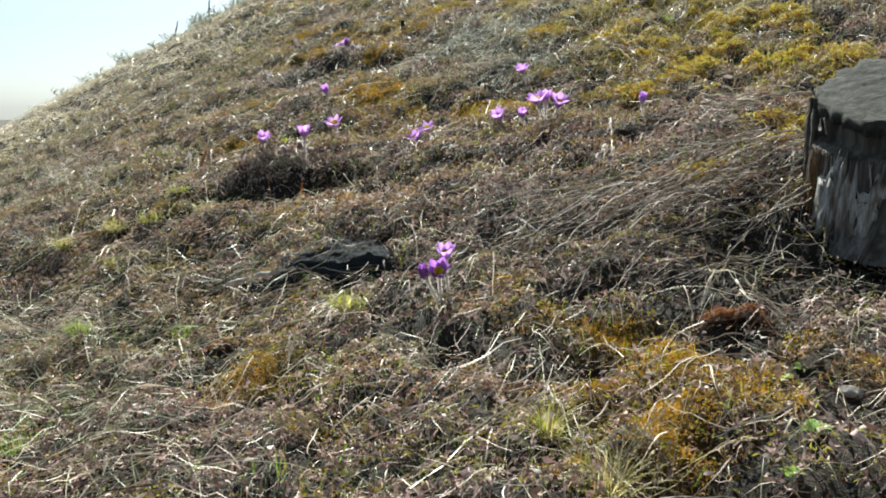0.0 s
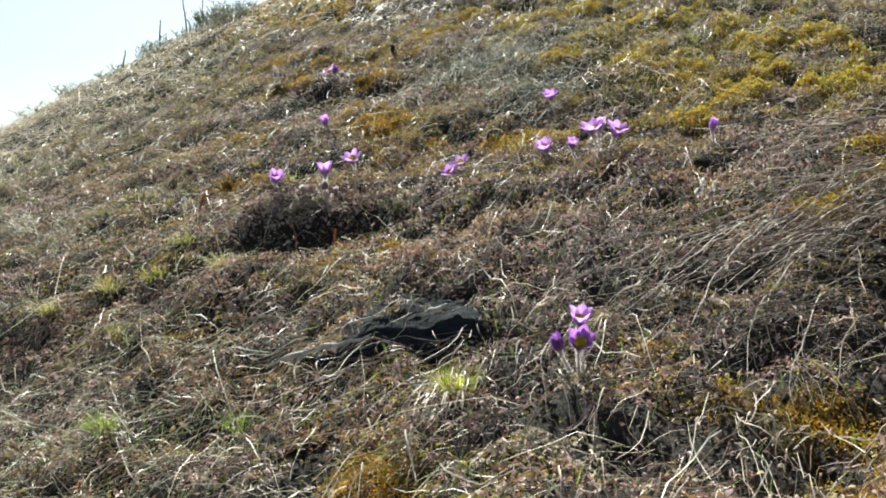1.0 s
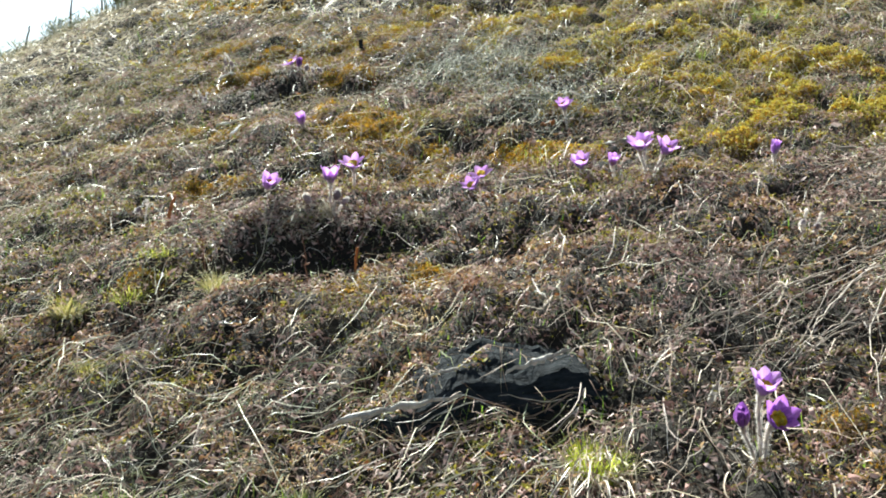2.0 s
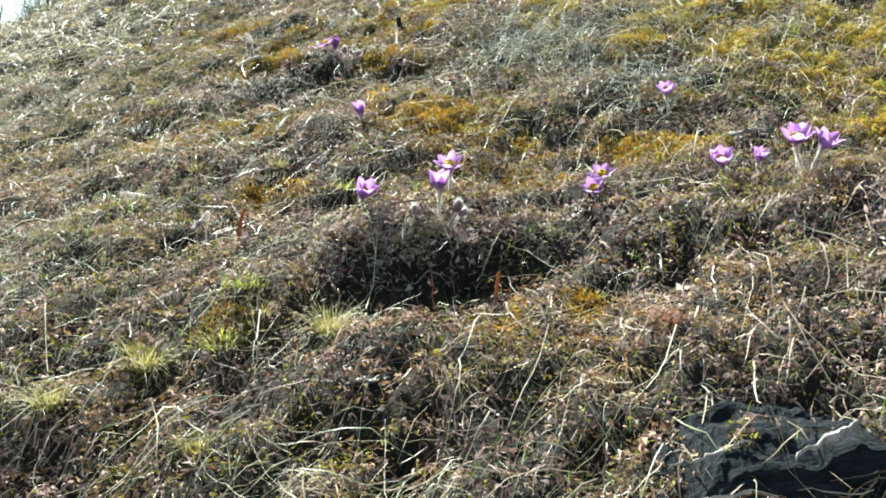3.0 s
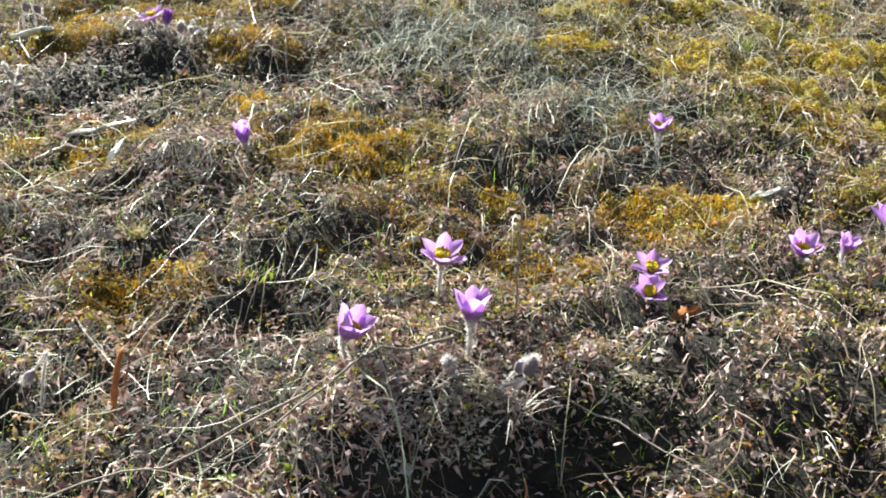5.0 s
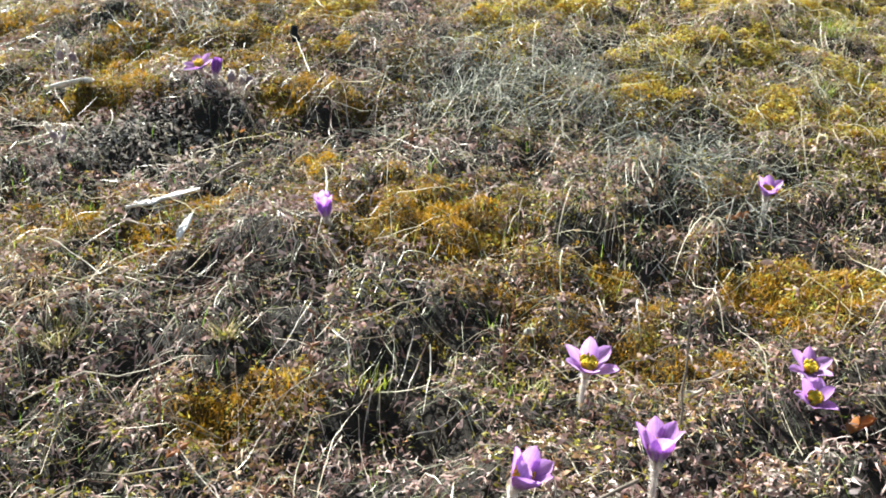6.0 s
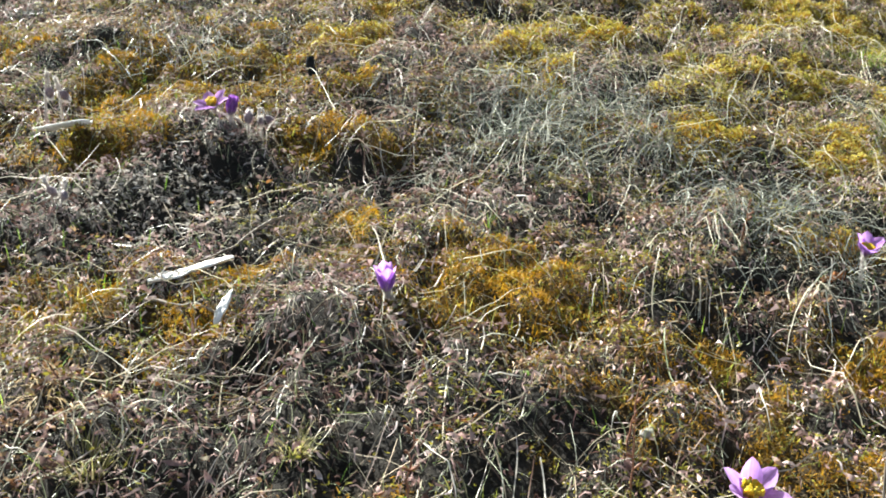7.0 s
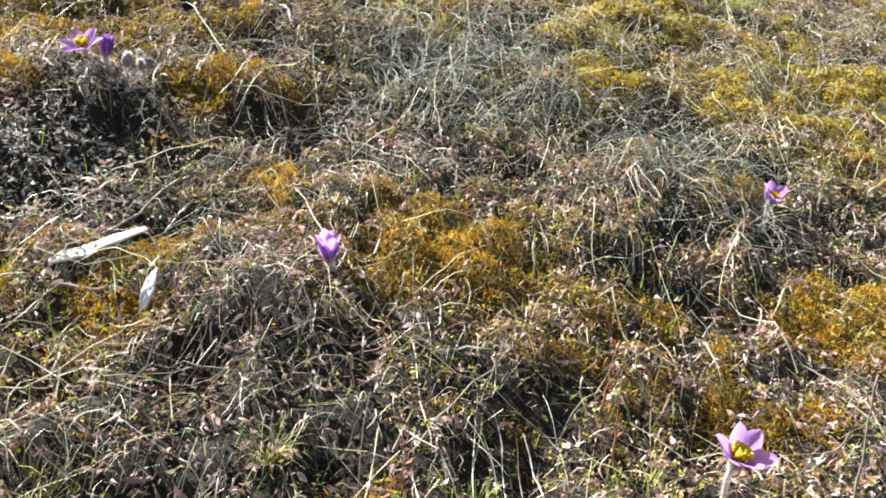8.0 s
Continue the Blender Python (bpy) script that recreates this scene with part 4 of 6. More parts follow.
def pasque_bud(head, axis=(0, 0, 1), size=1.0, lean=(0, 0), nod=False, label=""):
    """A shut bud thick with silky hairs; nodding ones hang from a hooked stalk."""
    hx, hy, hzz = head
    bx, by = hx + lean[0], hy + lean[1]
    bz = min(hz(bx, by) - 0.004, hzz - 0.02)
    ax = Vector(axis).normalized()
    what = "nodding pasqueflower bud on a hooked stalk with white hairs" if nod else "closed dusky pasqueflower bud covered in white silky hairs"
    ob = holder("pasqueflower_bud", bx, by, bz, label or what, "flower bud", "pasqueflower buds on the hillside")
    H = np.array([hx - bx, hy - by, hzz - bz])
    Ln = np.linalg.norm(H)
    if nod:
        P = bez((0, 0, 0), (0, 0, Ln * 1.2), H - np.array(ax) * Ln * 0.6 + np.array([0, 0, 0.012]), H, 14)
    else:
        P = bez((0, 0, 0), (0, 0, Ln * 0.5), H - np.array(ax) * Ln * 0.3, H, 10)
    R = np.linspace(0.0020, 0.0016, len(P)) * size
    stalk = part("stalk", tube("stalk", P, R, M_STALK, 6, 0.03), ob, "stalk felted with white hairs")
    part("stalk_hairs", hairs("stalk_hairs", P, R, int(200 + 4200 * Ln), 0.0055, 0.0005), stalk, "white silky hairs")
    m = Matrix.Translation(H) @ turned(ax)
    BP, BR = bud_meshes(size * 0.85)
    bud = part("bud", tube("bud", BP, BR, M_BUD, 10, 0.04), ob, "dusky violet shut sepals", m)
    part("bud_hairs", hairs("bud_hairs", BP, BR, 460, 0.0064, 0.00042, upward=0.9), bud, "white silky hairs")
    return ob


# the pair and its dusky neighbour by the charred bark
pasqueflower((-0.009, 1.282, 0.493), (-0.02, -0.72, 0.70), 0.50, 0.82, (0.004, 0.012), "deep violet pasqueflower facing downhill beside charred bark", tint=M_PETALDEEP)
pasqueflower((0.001, 1.320, 0.512), (0.05, -0.35, 0.95), 0.42, 0.80, (0.006, 0.0), "violet pasqueflower above its twin beside charred bark")
pasqueflower((-0.030, 1.302, 0.484), (-0.35, -0.25, 0.9), 0.12, 0.72, (0.02, 0.0), "half-shut dusky violet pasqueflower beside charred bark", closed=True, tint=M_PETALDARK)
# the mound
pasqueflower((-0.505, 2.297, 0.660), (0.12, -0.48, 0.80), 0.33, 1.0, (0.012, 0.012), "violet pasqueflower leaning downhill on a turf mound")
pasqueflower((-0.381, 2.248, 0.677), (0.0, -0.05, 1), 0.36, 1.05, (0.0, 0.0), "cup-shaped violet pasqueflower on a turf mound")
pasqueflower((-0.317, 2.408, 0.701), (-0.18, -0.34, 0.90), 0.64, 1.0, (0.003, 0.006), "wide-spread violet pasqueflower on a tall stalk")
pasque_bud((-0.425, 2.215, 0.640), (-0.45, -0.2, 0.75), 1.0, (0.02, 0.015))
pasque_bud((-0.378, 2.153, 0.652), (0.12, -0.3, 1), 1.0, (0.0, 0.05))
pasque_bud((-0.362, 2.19, 0.640), (0.5, -0.2, 0.6), 0.8, (-0.012, 0.01))
# the row behind the ledge
pasqueflower((-0.048, 2.308, 0.692), (-0.20, -0.38, 0.86), 0.78, 0.85, (0.012, 0.01), "wide-spread pale violet pasqueflower above a lower one")
pasqueflower((-0.076, 2.280, 0.668), (-0.30, -0.32, 0.85), 0.66, 0.85, (0.022, 0.012), "violet pasqueflower leaning sideways under a higher one")
pasqueflower((0.150, 2.220, 0.722), (-0.42, -0.30, 0.8), 0.50, 1.0, (0.035, 0.006), "violet pasqueflower leaning over, petals uneven")
pasqueflower((0.206, 2.193, 0.730), (-0.1, -0.35, 0.9), 0.38, 0.78, (0.01, 0.0), "small half-spread violet pasqueflower among dry stems")
pasqueflower((0.240, 2.138, 0.764), (-0.28, -0.30, 0.9), 0.50, 1.05, (0.018, 0.0), "large violet pasqueflower in a tight clump")
pasqueflower((0.290, 2.132, 0.758), (0.16, -0.36, 0.9), 0.50, 1.05, (-0.018, 0.004), "large violet pasqueflower facing downhill in a tight clump")
pasqueflower((0.262, 2.165, 0.768), (0.0, 0.25, 1), 0.40, 1.0, (0.0, -0.008), "large violet pasqueflower at the back of a tight clump")
pasqueflower((0.242, 2.588, 0.860), (-0.25, -0.30, 0.9), 0.46, 0.92, (0.012, 0.006), "pale violet pasqueflower standing alone in dry grass")
pasqueflower((0.484, 2.040, 0.766), (0.06, 0, 1), 0.10, 0.80, (0.004, 0.0), "shut violet pasqueflower standing in moss", closed=True)
pasqueflower((-0.405, 2.878, 0.802), (-0.22, -0.12, 0.95), 0.24, 1.0, (0.012, 0.0), "narrow half-shut violet pasqueflower above yellow moss", closed=True)
# the far clump
pasqueflower((-0.414, 3.415, 1.005), (-0.45, -0.25, 0.85), 0.80, 0.95, (0.05, 0.0), "pale violet pasqueflower spread flat in a hairy clump")
pasqueflower((-0.392, 3.395, 0.996), (0.05, -0.15, 1), 0.10, 0.9, (0.01, 0.0), "dusky shut pasqueflower in a hairy clump", closed=True, tint=M_PETALDARK)
pasque_bud((-0.368, 3.378, 0.984), (0.10, -0.1, 1), 1.05, (0.005, 0.0))
pasque_bud((-0.330, 3.385, 0.996), (0.45, -0.35, -0.5), 1.0, (-0.012, 0.0), True)
pasque_bud((-0.346, 3.372, 0.980), (-0.2, -0.2, 0.9), 0.8, (0.004, 0.0))
# nodding buds up the dry slope
for x, y, z, s in ((-0.634, 3.597, 1.022, 1.35), (-0.618, 3.583, 1.018, 1.3), (-0.702, 3.318, 0.884, 1.1), (-0.684, 3.300, 0.880, 1.0), (-0.775, 2.466, 0.604, 1),
                   (-1.459, 3.586, 0.731, 1.1), (-1.40, 3.60, 0.745, 1.0), (-1.041, 3.10, 0.700, 1), (-0.97, 3.531, 0.839, 1), (-1.078, 3.162, 0.700, 1),
                   (0.345, 1.705, 0.660, 0.9), (0.325, 1.715, 0.665, 0.8)):
    zz = max(z, hz(x, y) + 0.035)
    pasque_bud((x, y, zz), (RNG.uniform(-0.6, 0.6), RNG.uniform(-0.5, 0.2), -0.5), s * 0.72, (RNG.uniform(-0.012, 0.012), 0.012), True)


# ---- charred bark and loose bark ----
def charred_bark():
    """A charred slab of bark sunk in the slope: a short steep front edge, a flaky black top that runs back into the turf, and pale splits."""
    cx, cy = -0.28, 1.56
    cz = hz(cx, cy)
    ob = holder("charred_bark", cx, cy, cz, "charred black slab of bark half buried in the litter", "bark")
    nu, nv = 90, 44
    u, v = np.meshgrid(np.linspace(0, 1, nu), np.linspace(0, 1, nv), indexing="ij")
    x = -0.475 + 0.385 * u
    full = np.interp(u, [0, 0.12, 0.28, 0.45, 0.60, 0.86, 0.95, 1.0], [0.04, 0.22, 0.52, 0.92, 1.0, 1.0, 0.80, 0.25])
    full = full * (1 + 0.05 * vnoise(u * 9, 0 * v + 4) + 0.03 * vnoise(u * 29, 0 * v + 9))
    foot = np.interp(u, [0, 0.2, 0.42, 0.7, 1.0], [1.585, 1.545, 1.510, 1.505, 1.502]) + 0.004 * vnoise(u * 14 + 3, 0 * v)
    front, back = np.clip(v / 0.3, 0, 1), np.clip((v - 0.3) / 0.58, 0, 1)
    sunk = np.clip((v - 0.88) / 0.12, 0, 1)
    plates = 0.0014 * np.sign(vnoise(u * 9 + back * 2.5, back * 6 + 11)) + 0.0009 * np.sign(vnoise(u * 21 + back, back * 11 + 31))
    flaky = 0.0022 * vnoise(u * 34 + 2, v * 9) + 0.0016 * vnoise(u * 80, v * 26 + 5)
    y = foot + full * (0.020 * front ** 1.3 + 0.105 * back + 0.010 * sunk) + 0.5 * flaky
    thick = full * (0.037 * front ** 0.7 - 0.014 * back) - 0.024 * sunk
    z = height(x, y) * 0.35 + 0.65 * (height(x, foot) + (height(x, foot + 0.125) - height(x, foot)) * (y - foot) / 0.125) + thick + (plates * back ** 0.3 + flaky) * np.clip(full, 0.2, 1) * (1 - sunk)
    z[:, 0] -= 0.012
    idx = np.arange(nu * nv).reshape(nu, nv)
    F = np.stack([idx[:-1, :-1], idx[1:, :-1], idx[1:, 1:], idx[:-1, 1:]], -1).reshape(-1, 4)
    part("slab", mesh_of("slab", np.stack([x - cx, y - cy, z - cz], -1).reshape(-1, 3), F, M_CHAR, False), ob)

    def strip(pts, wide, thick, label):
        """A pale split edge: a flat ragged splinter along the given places."""
        t = np.linspace(0, 1, 18)
        P = np.array(pts)
        q = np.stack([np.interp(t, np.linspace(0, 1, len(P)), P[:, k]) for k in range(3)], -1) - (cx, cy, cz)
        q += 0.0014 * RNG.normal(0, 1, q.shape)
        w = (0.15 + 0.85 * np.sin(math.pi * np.clip(t * 0.9 + 0.06, 0, 1))) * RNG.uniform(0.35, 1.5, 18)
        ring = [(-1, 0), (-0.3, 1), (0.5, 0.8), (1, 0.1), (0.4, -0.9), (-0.5, -0.8)]
        V = np.array([[q[k, 0], q[k, 1] - 0.35 * b * thick * w[k] + 0.4 * a * wide * w[k], q[k, 2] + a * wide * w[k] * 0.9 + b * thick * 0.3] for k in range(18) for a, b in ring])
        F = [(k * 6 + j, k * 6 + (j + 1) % 6, k * 6 + 6 + (j + 1) % 6, k * 6 + 6 + j) for k in range(17) for j in range(6)]
        F += [tuple(range(6))[::-1], tuple(102 + j for j in range(6))]
        part("pale_splinter", mesh_of("pale_splinter", V, F, M_PALEWOOD, False), ob, label)

    SPLIT = "pale grey split edge of the slab"
    strip([(-0.450, 1.566, 0.404), (-0.41, 1.552, 0.424), (-0.36, 1.535, 0.441), (-0.315, 1.516, 0.455), (-0.28, 1.508, 0.462)], 0.0044, 0.008, SPLIT)
    strip([(-0.225, 1.522, 0.486), (-0.195, 1.527, 0.493), (-0.165, 1.533, 0.502), (-0.130, 1.538, 0.509)], 0.0040, 0.008, SPLIT)
    strip([(-0.335, 1.560, 0.470), (-0.305, 1.556, 0.477), (-0.275, 1.556, 0.484), (-0.25, 1.560, 0.489)], 0.0018, 0.004, "thin pale crack across the slab")


charred_bark()


def bark_flake(a, b, width, lift, label, curl=0.4, material=None, ends=None, name="bark_flake", category="bark"):
    """A curled sheet of bark from a to b, with thickness."""
    ax, ay, bx, by = *a, *b
    cx, cy = (ax + bx) / 2, (ay + by) / 2
    cz = hz(cx, cy)
    nu, nv = 16, 6
    u, v = np.meshgrid(np.linspace(0, 1, nu), np.linspace(-1, 1, nv), indexing="ij")
    L = math.hypot(bx - ax, by - ay)
    dx, dy = (bx - ax) / L, (by - ay) / L
    w = width * np.sin(math.pi * np.clip(u * 0.86 + 0.1, 0, 1)) ** 0.6 * (1 + 0.2 * vnoise(u * 7 + a[0] * 90, v * 0))
    X = ax + (bx - ax) * u - dy * v * w - cx
    Y = ay + (by - ay) * u + dx * v * w - cy
    za, zb = ends or (hz(ax, ay) + lift, hz(bx, by) + lift)
    Z = za * (1 - u) + zb * u + curl * width * v ** 2 + 0.004 * vnoise(u * 6, v * 2 + a[1] * 50) - cz
    lo = Z - 0.0022
    top, bot = np.stack([X, Y, Z], -1).reshape(-1, 3), np.stack([X, Y, lo], -1).reshape(-1, 3)
    idx = np.arange(nu * nv).reshape(nu, nv)
    F = [tuple(f) for f in np.stack([idx[:-1, :-1], idx[1:, :-1], idx[1:, 1:], idx[:-1, 1:]], -1).reshape(-1, 4)]
    n = nu * nv
    G = [tuple(i + n for i in f[::-1]) for f in F]
    ring = list(idx[:, 0]) + list(idx[-1, 1:]) + list(idx[::-1, -1][1:]) + list(idx[0, ::-1][1:-1])
    S = [(ring[i], ring[i - 1], ring[i - 1] + n, ring[i] + n) for i in range(len(ring))]
    ob = new(name, mesh_of(name, np.concatenate([top, bot]), F + G + S, material or M_BARK))
    ob.location = (cx, cy, cz)
    return tagged(ob, label, category, "loose bark flakes" if category == "bark" else "dead leaves in the turf")


bark_flake((-0.642, 3.070), (-0.535, 3.052), 0.0130, 0.016, "long white strip of birch bark lying on moss", 0.12, None, (0.793, 0.822))
bark_flake((-0.600, 2.955), (-0.572, 2.975), 0.0060, 0.018, "small grey-white bark scrap standing on edge", 0.3, None, (0.765, 0.797))
bark_flake((-0.662, 3.575), (-0.600, 3.470), 0.011, 0.014, "white bark strip lying below nodding buds", 0.5)
bark_flake((0.262, 2.395), (0.330, 2.375), 0.011, 0.012, "grey mottled bark scrap lying in moss", 0.4, M_STONE)
bark_flake((0.005, 1.425), (0.03, 1.445), 0.006, 0.014, "pale dead leaf scrap beside the violet flowers", 0.5, M_DRYLEAF, None, "dead_leaf", "leaf")
bark_flake((-0.602, 1.872), (-0.550, 1.868), 0.010, 0.010, "dark blue-grey dead leaf lying flat", 0.5, M_DEADLEAF, None, "dead_leaf", "leaf")
bark_flake((-0.020, 2.988), (0.028, 2.965), 0.0055, 0.030, "curled straw-brown dead leaf on a bent stem", 0.9, M_TUFT, (0.935, 0.915), "dead_leaf", "leaf")
bark_flake((-0.730, 2.562), (-0.706, 2.570), 0.0060, 0.016, "small bright orange dead leaf", 0.5, M_RUST, None, "dead_leaf", "leaf")
bark_flake((-0.075, 2.235), (-0.040, 2.225), 0.0075, 0.014, "curled red-brown dead leaf in litter", 0.8, M_RUST, None, "dead_leaf", "leaf")
bark_flake((-0.20, 2.37), (-0.17, 2.36), 0.0060, 0.012, "curled pale dead leaf in litter", 0.8, M_DRYLEAF, None, "dead_leaf", "leaf")
bark_flake((0.19, 2.62), (0.225, 2.605), 0.0075, 0.016, "curled reddish dead leaf in grass", 0.8, M_RUST, None, "dead_leaf", "leaf")


# ---- the stump ----
def stump():
    cx, cy, r0 = 0.858, 1.435, 0.205
    cz = hz(cx, cy) - 0.05
    ob = holder("tree_stump", cx, cy, cz, "weathered grey tree stump, rotten brown at one side", "tree stump")
    nt, nh = 96, 40
    th = np.linspace(0, 2 * math.pi, nt, endpoint=False)
    ridges = 0.04 * vnoise(th * 5.5, 0 * th + 2) + 0.04 * vnoise(th * 16, 0 * th + 8) + 0.02 * vnoise(th * 30, 0 * th + 18)
    roots = np.clip(np.cos(th * 3 + 0.6), 0, 1) ** 2
    rim = lambda x, y: 0.772 + 0.27 * (y - 1.42) + 0.24 * (x - 0.75) - cz
    V = []
    for i in range(nh):
        f = i / (nh - 1)
        flare = 1 + 0.12 * (1 - f) ** 3 + 0.16 * roots * (1 - f) ** 4
        neck = 1 - 0.10 * np.clip((f - 0.82 - 0.03 * vnoise(th * 7, 0 * th + 50)) / 0.035, 0, 1)
        r = r0 * (flare * neck + ridges * (0.5 + 0.5 * (1 - f)) + 0.02 * vnoise(th * 9, f * 6 + 0 * th))
        x, y = r * np.cos(th), r * np.sin(th)
        top = rim(cx + x, cy + y) - 0.022
        V.append(np.stack([x, y, -0.05 + (top + 0.05) * f], -1))
    V = np.concatenate(V)
    F = [(i * nt + j, i * nt + (j + 1) % nt, (i + 1) * nt + (j + 1) % nt, (i + 1) * nt + j) for i in range(nh - 1) for j in range(nt)]
    F.append(tuple((nh - 1) * nt + j for j in range(nt)))
    part("trunk", mesh_of("trunk", V, F, M_STUMP), ob)
    # the cut top: a cracked plate with a ragged edge
    nr = 14
    V, F = [], []
    edge = r0 * (0.95 + 0.05 * vnoise(th * 9, 0 * th + 31) + 0.02 * vnoise(th * 26, 0 * th))
    for k in range(nr):
        q = k / (nr - 1)
        x, y = edge * q * np.cos(th), edge * q * np.sin(th)
        crack = 0.006 * np.minimum(np.abs(np.sin(th * 2.5 + 0.6 * np.sin(q * 5))), 0.25) / 0.25 * q
        V.append(np.stack([x, y, rim(cx + x, cy + y) + crack - 0.006 + 0.002 * np.sin(q * 40) + 0.004 * vnoise(x * 60, y * 160)], -1))
    x, y = edge * np.cos(th), edge * np.sin(th)
    V.append(np.stack([x, y, rim(cx + x, cy + y) - 0.014 - 0.010 * np.abs(vnoise(th * 15, 0 * th + 3))], -1))
    V.append(np.stack([x * 0.8, y * 0.8, rim(cx + x * 0.8, cy + y * 0.8) - 0.026], -1))
    V = np.concatenate(V)
    n = nr + 2
    F = [(i * nt + j, i * nt + (j + 1) % nt, (i + 1) * nt + (j + 1) % nt, (i + 1) * nt + j) for i in range(n - 1) for j in range(nt)]
    part("cut_top", mesh_of("cut_top", V, F, M_STUMPTOP), ob, "grey cracked sawn face")
    # loose fibres and rotten strips down the weathered side
    for k in range(300):
        a = RNG.uniform(150, 262)
        rotten = 171 < a < 184 or 196 < a < 199
        lo = RNG.uniform(0.02, 0.6)
        hi = min(0.80, lo + RNG.uniform(0.15, 0.5))
        t = np.linspace(lo, hi, 9)
        rr = r0 * (1 + 0.12 * (1 - t) ** 3) * RNG.uniform(0.99, 1.03) * np.where(t > 0.80, 0.92, 1)
        ang = math.radians(a) + 0.03 * np.sin(t * 7 + k)
        x, y = rr * np.cos(ang), rr * np.sin(ang)
        z = -0.05 + (rim(cx + x, cy + y) + 0.028) * t
        w = RNG.uniform(0.0007, 0.0020) * np.sin(math.pi * np.linspace(0.08, 0.95, 9)) ** 0.5
        part("rotten_strip" if rotten else "wood_fibre", tube("wood_fibre", np.stack([x, y, z], -1), w, M_ROT if rotten else M_FIBRE if a > 186 else M_STUMP, 5, 0.25), ob, "crumbling orange-brown rotten wood" if rotten else "")
    # bare pale wood where the bark is gone
    na, nz = 26, 16
    A, T = np.meshgrid(np.radians(np.linspace(189, 220, na)), np.linspace(0.22, 0.72, nz), indexing="ij")
    A = A + 0.16 * vnoise(T * 9, A * 3) * np.abs(np.linspace(-1, 1, na))[:, None]
    T = T + 0.20 * vnoise(A * 30, T * 0 + 4) * np.abs(np.linspace(-1, 1, nz))[None, :]
    proud = 1.045 + 0.010 * vnoise(A * 40, T * 2) + 0.006 * vnoise(A * 90, T * 3) - 0.05 * (np.abs(np.linspace(-1, 1, na))[:, None] ** 8 + np.abs(np.linspace(-1, 1, nz))[None, :] ** 8)
    rr = r0 * (1 + 0.12 * (1 - T) ** 3) * proud
    X, Y = rr * np.cos(A), rr * np.sin(A)
    Z = -0.05 + (rim(cx + X, cy + Y) + 0.028) * T
    idx = np.arange(na * nz).reshape(na, nz)
    F = np.stack([idx[:-1, :-1], idx[1:, :-1], idx[1:, 1:], idx[:-1, 1:]], -1).reshape(-1, 4)
    part("bare_wood", mesh_of("bare_wood", np.stack([X, Y, Z], -1).reshape(-1, 3), F, M_FIBRE), ob, "pale blue-grey weathered bare wood")
    # a splintered board at the edge, standing up past the cut
    for a, hi, w in ((163, 1.01, 0.009), (169, 0.96, 0.007), (157, 0.9, 0.007)):
        t = np.linspace(0.35, hi, 9)
        x, y = r0 * 0.99 * math.cos(radians(a)) + 0 * t, r0 * 0.99 * math.sin(radians(a)) + 0 * t
        z = -0.05 + (rim(cx + x, cy + y) + 0.05) * t
        part("splinter", tube("splinter", np.stack([x, y, z], -1), w * RNG.uniform(0.7, 1.1, 9), M_STUMP, 6, 0.25), ob, "dark splintered edge")


stump()


# ---- twigs ----
def twig(x, y, heading, length, radius, lift=0.01, arch=0.0, bend=0.2, label="dry grey twig lying on the slope", forks=1, group="dry twigs on the slope", material=None):
    """A thin dry branch lying on the turf; forks: side shoots."""
    z0 = hz(x, y)
    n = 13
    t = np.linspace(0, 1, n)
    ang = radians(heading) + bend * t + 0.12 * np.sin(t * 9 + RNG.uniform(0, 6)) + 0.05 * RNG.normal(0, 1, n)
    st = length / (n - 1)
    px = np.concatenate([[0], np.cumsum(np.cos(ang[:-1]) * st)])
    py = np.concatenate([[0], np.cumsum(np.sin(ang[:-1]) * st)])
    pz = height(x + px, y + py)
    pz = np.convolve(np.pad(pz, 2, mode="edge"), np.ones(5) / 5, "valid") - z0 + lift * (1 - 0.4 * t) + arch * 4 * t * (1 - t) + 0.003 * RNG.normal(0, 1, n)
    pz = np.maximum(pz, height(x + px, y + py) - z0 + radius)
    P = np.stack([px, py, pz], -1)
    R = radius * (1 - 0.75 * t)
    ob = holder("twig", x, y, z0, label, "twig", group)
    part("stem", tube("stem", P, R, material or M_TWIG, 6, 0.08), ob)
    for k in range(forks):
        i = int(RNG.randint(3, n - 3))
        s = RNG.choice([-1, 1])
        a2 = ang[i] + s * RNG.uniform(0.5, 1.0)
        ln = length * RNG.uniform(0.15, 0.35)
        q = np.linspace(0, 1, 6)[:, None]
        tip = np.array([math.cos(a2) * ln, math.sin(a2) * ln, RNG.uniform(-0.005, 0.03)])
        Q = P[i] + q * tip + np.sin(q * 5) * 0.004
        gz = height(x + Q[:, 0], y + Q[:, 1]) - z0 + 0.002
        Q[1:, 2] = np.maximum(Q[1:, 2], gz[1:])
        part("side_shoot", tube("side_shoot", Q, R[i] * 0.7 * (1 - 0.8 * q[:, 0]), material or M_TWIG, 5), ob)
    return ob


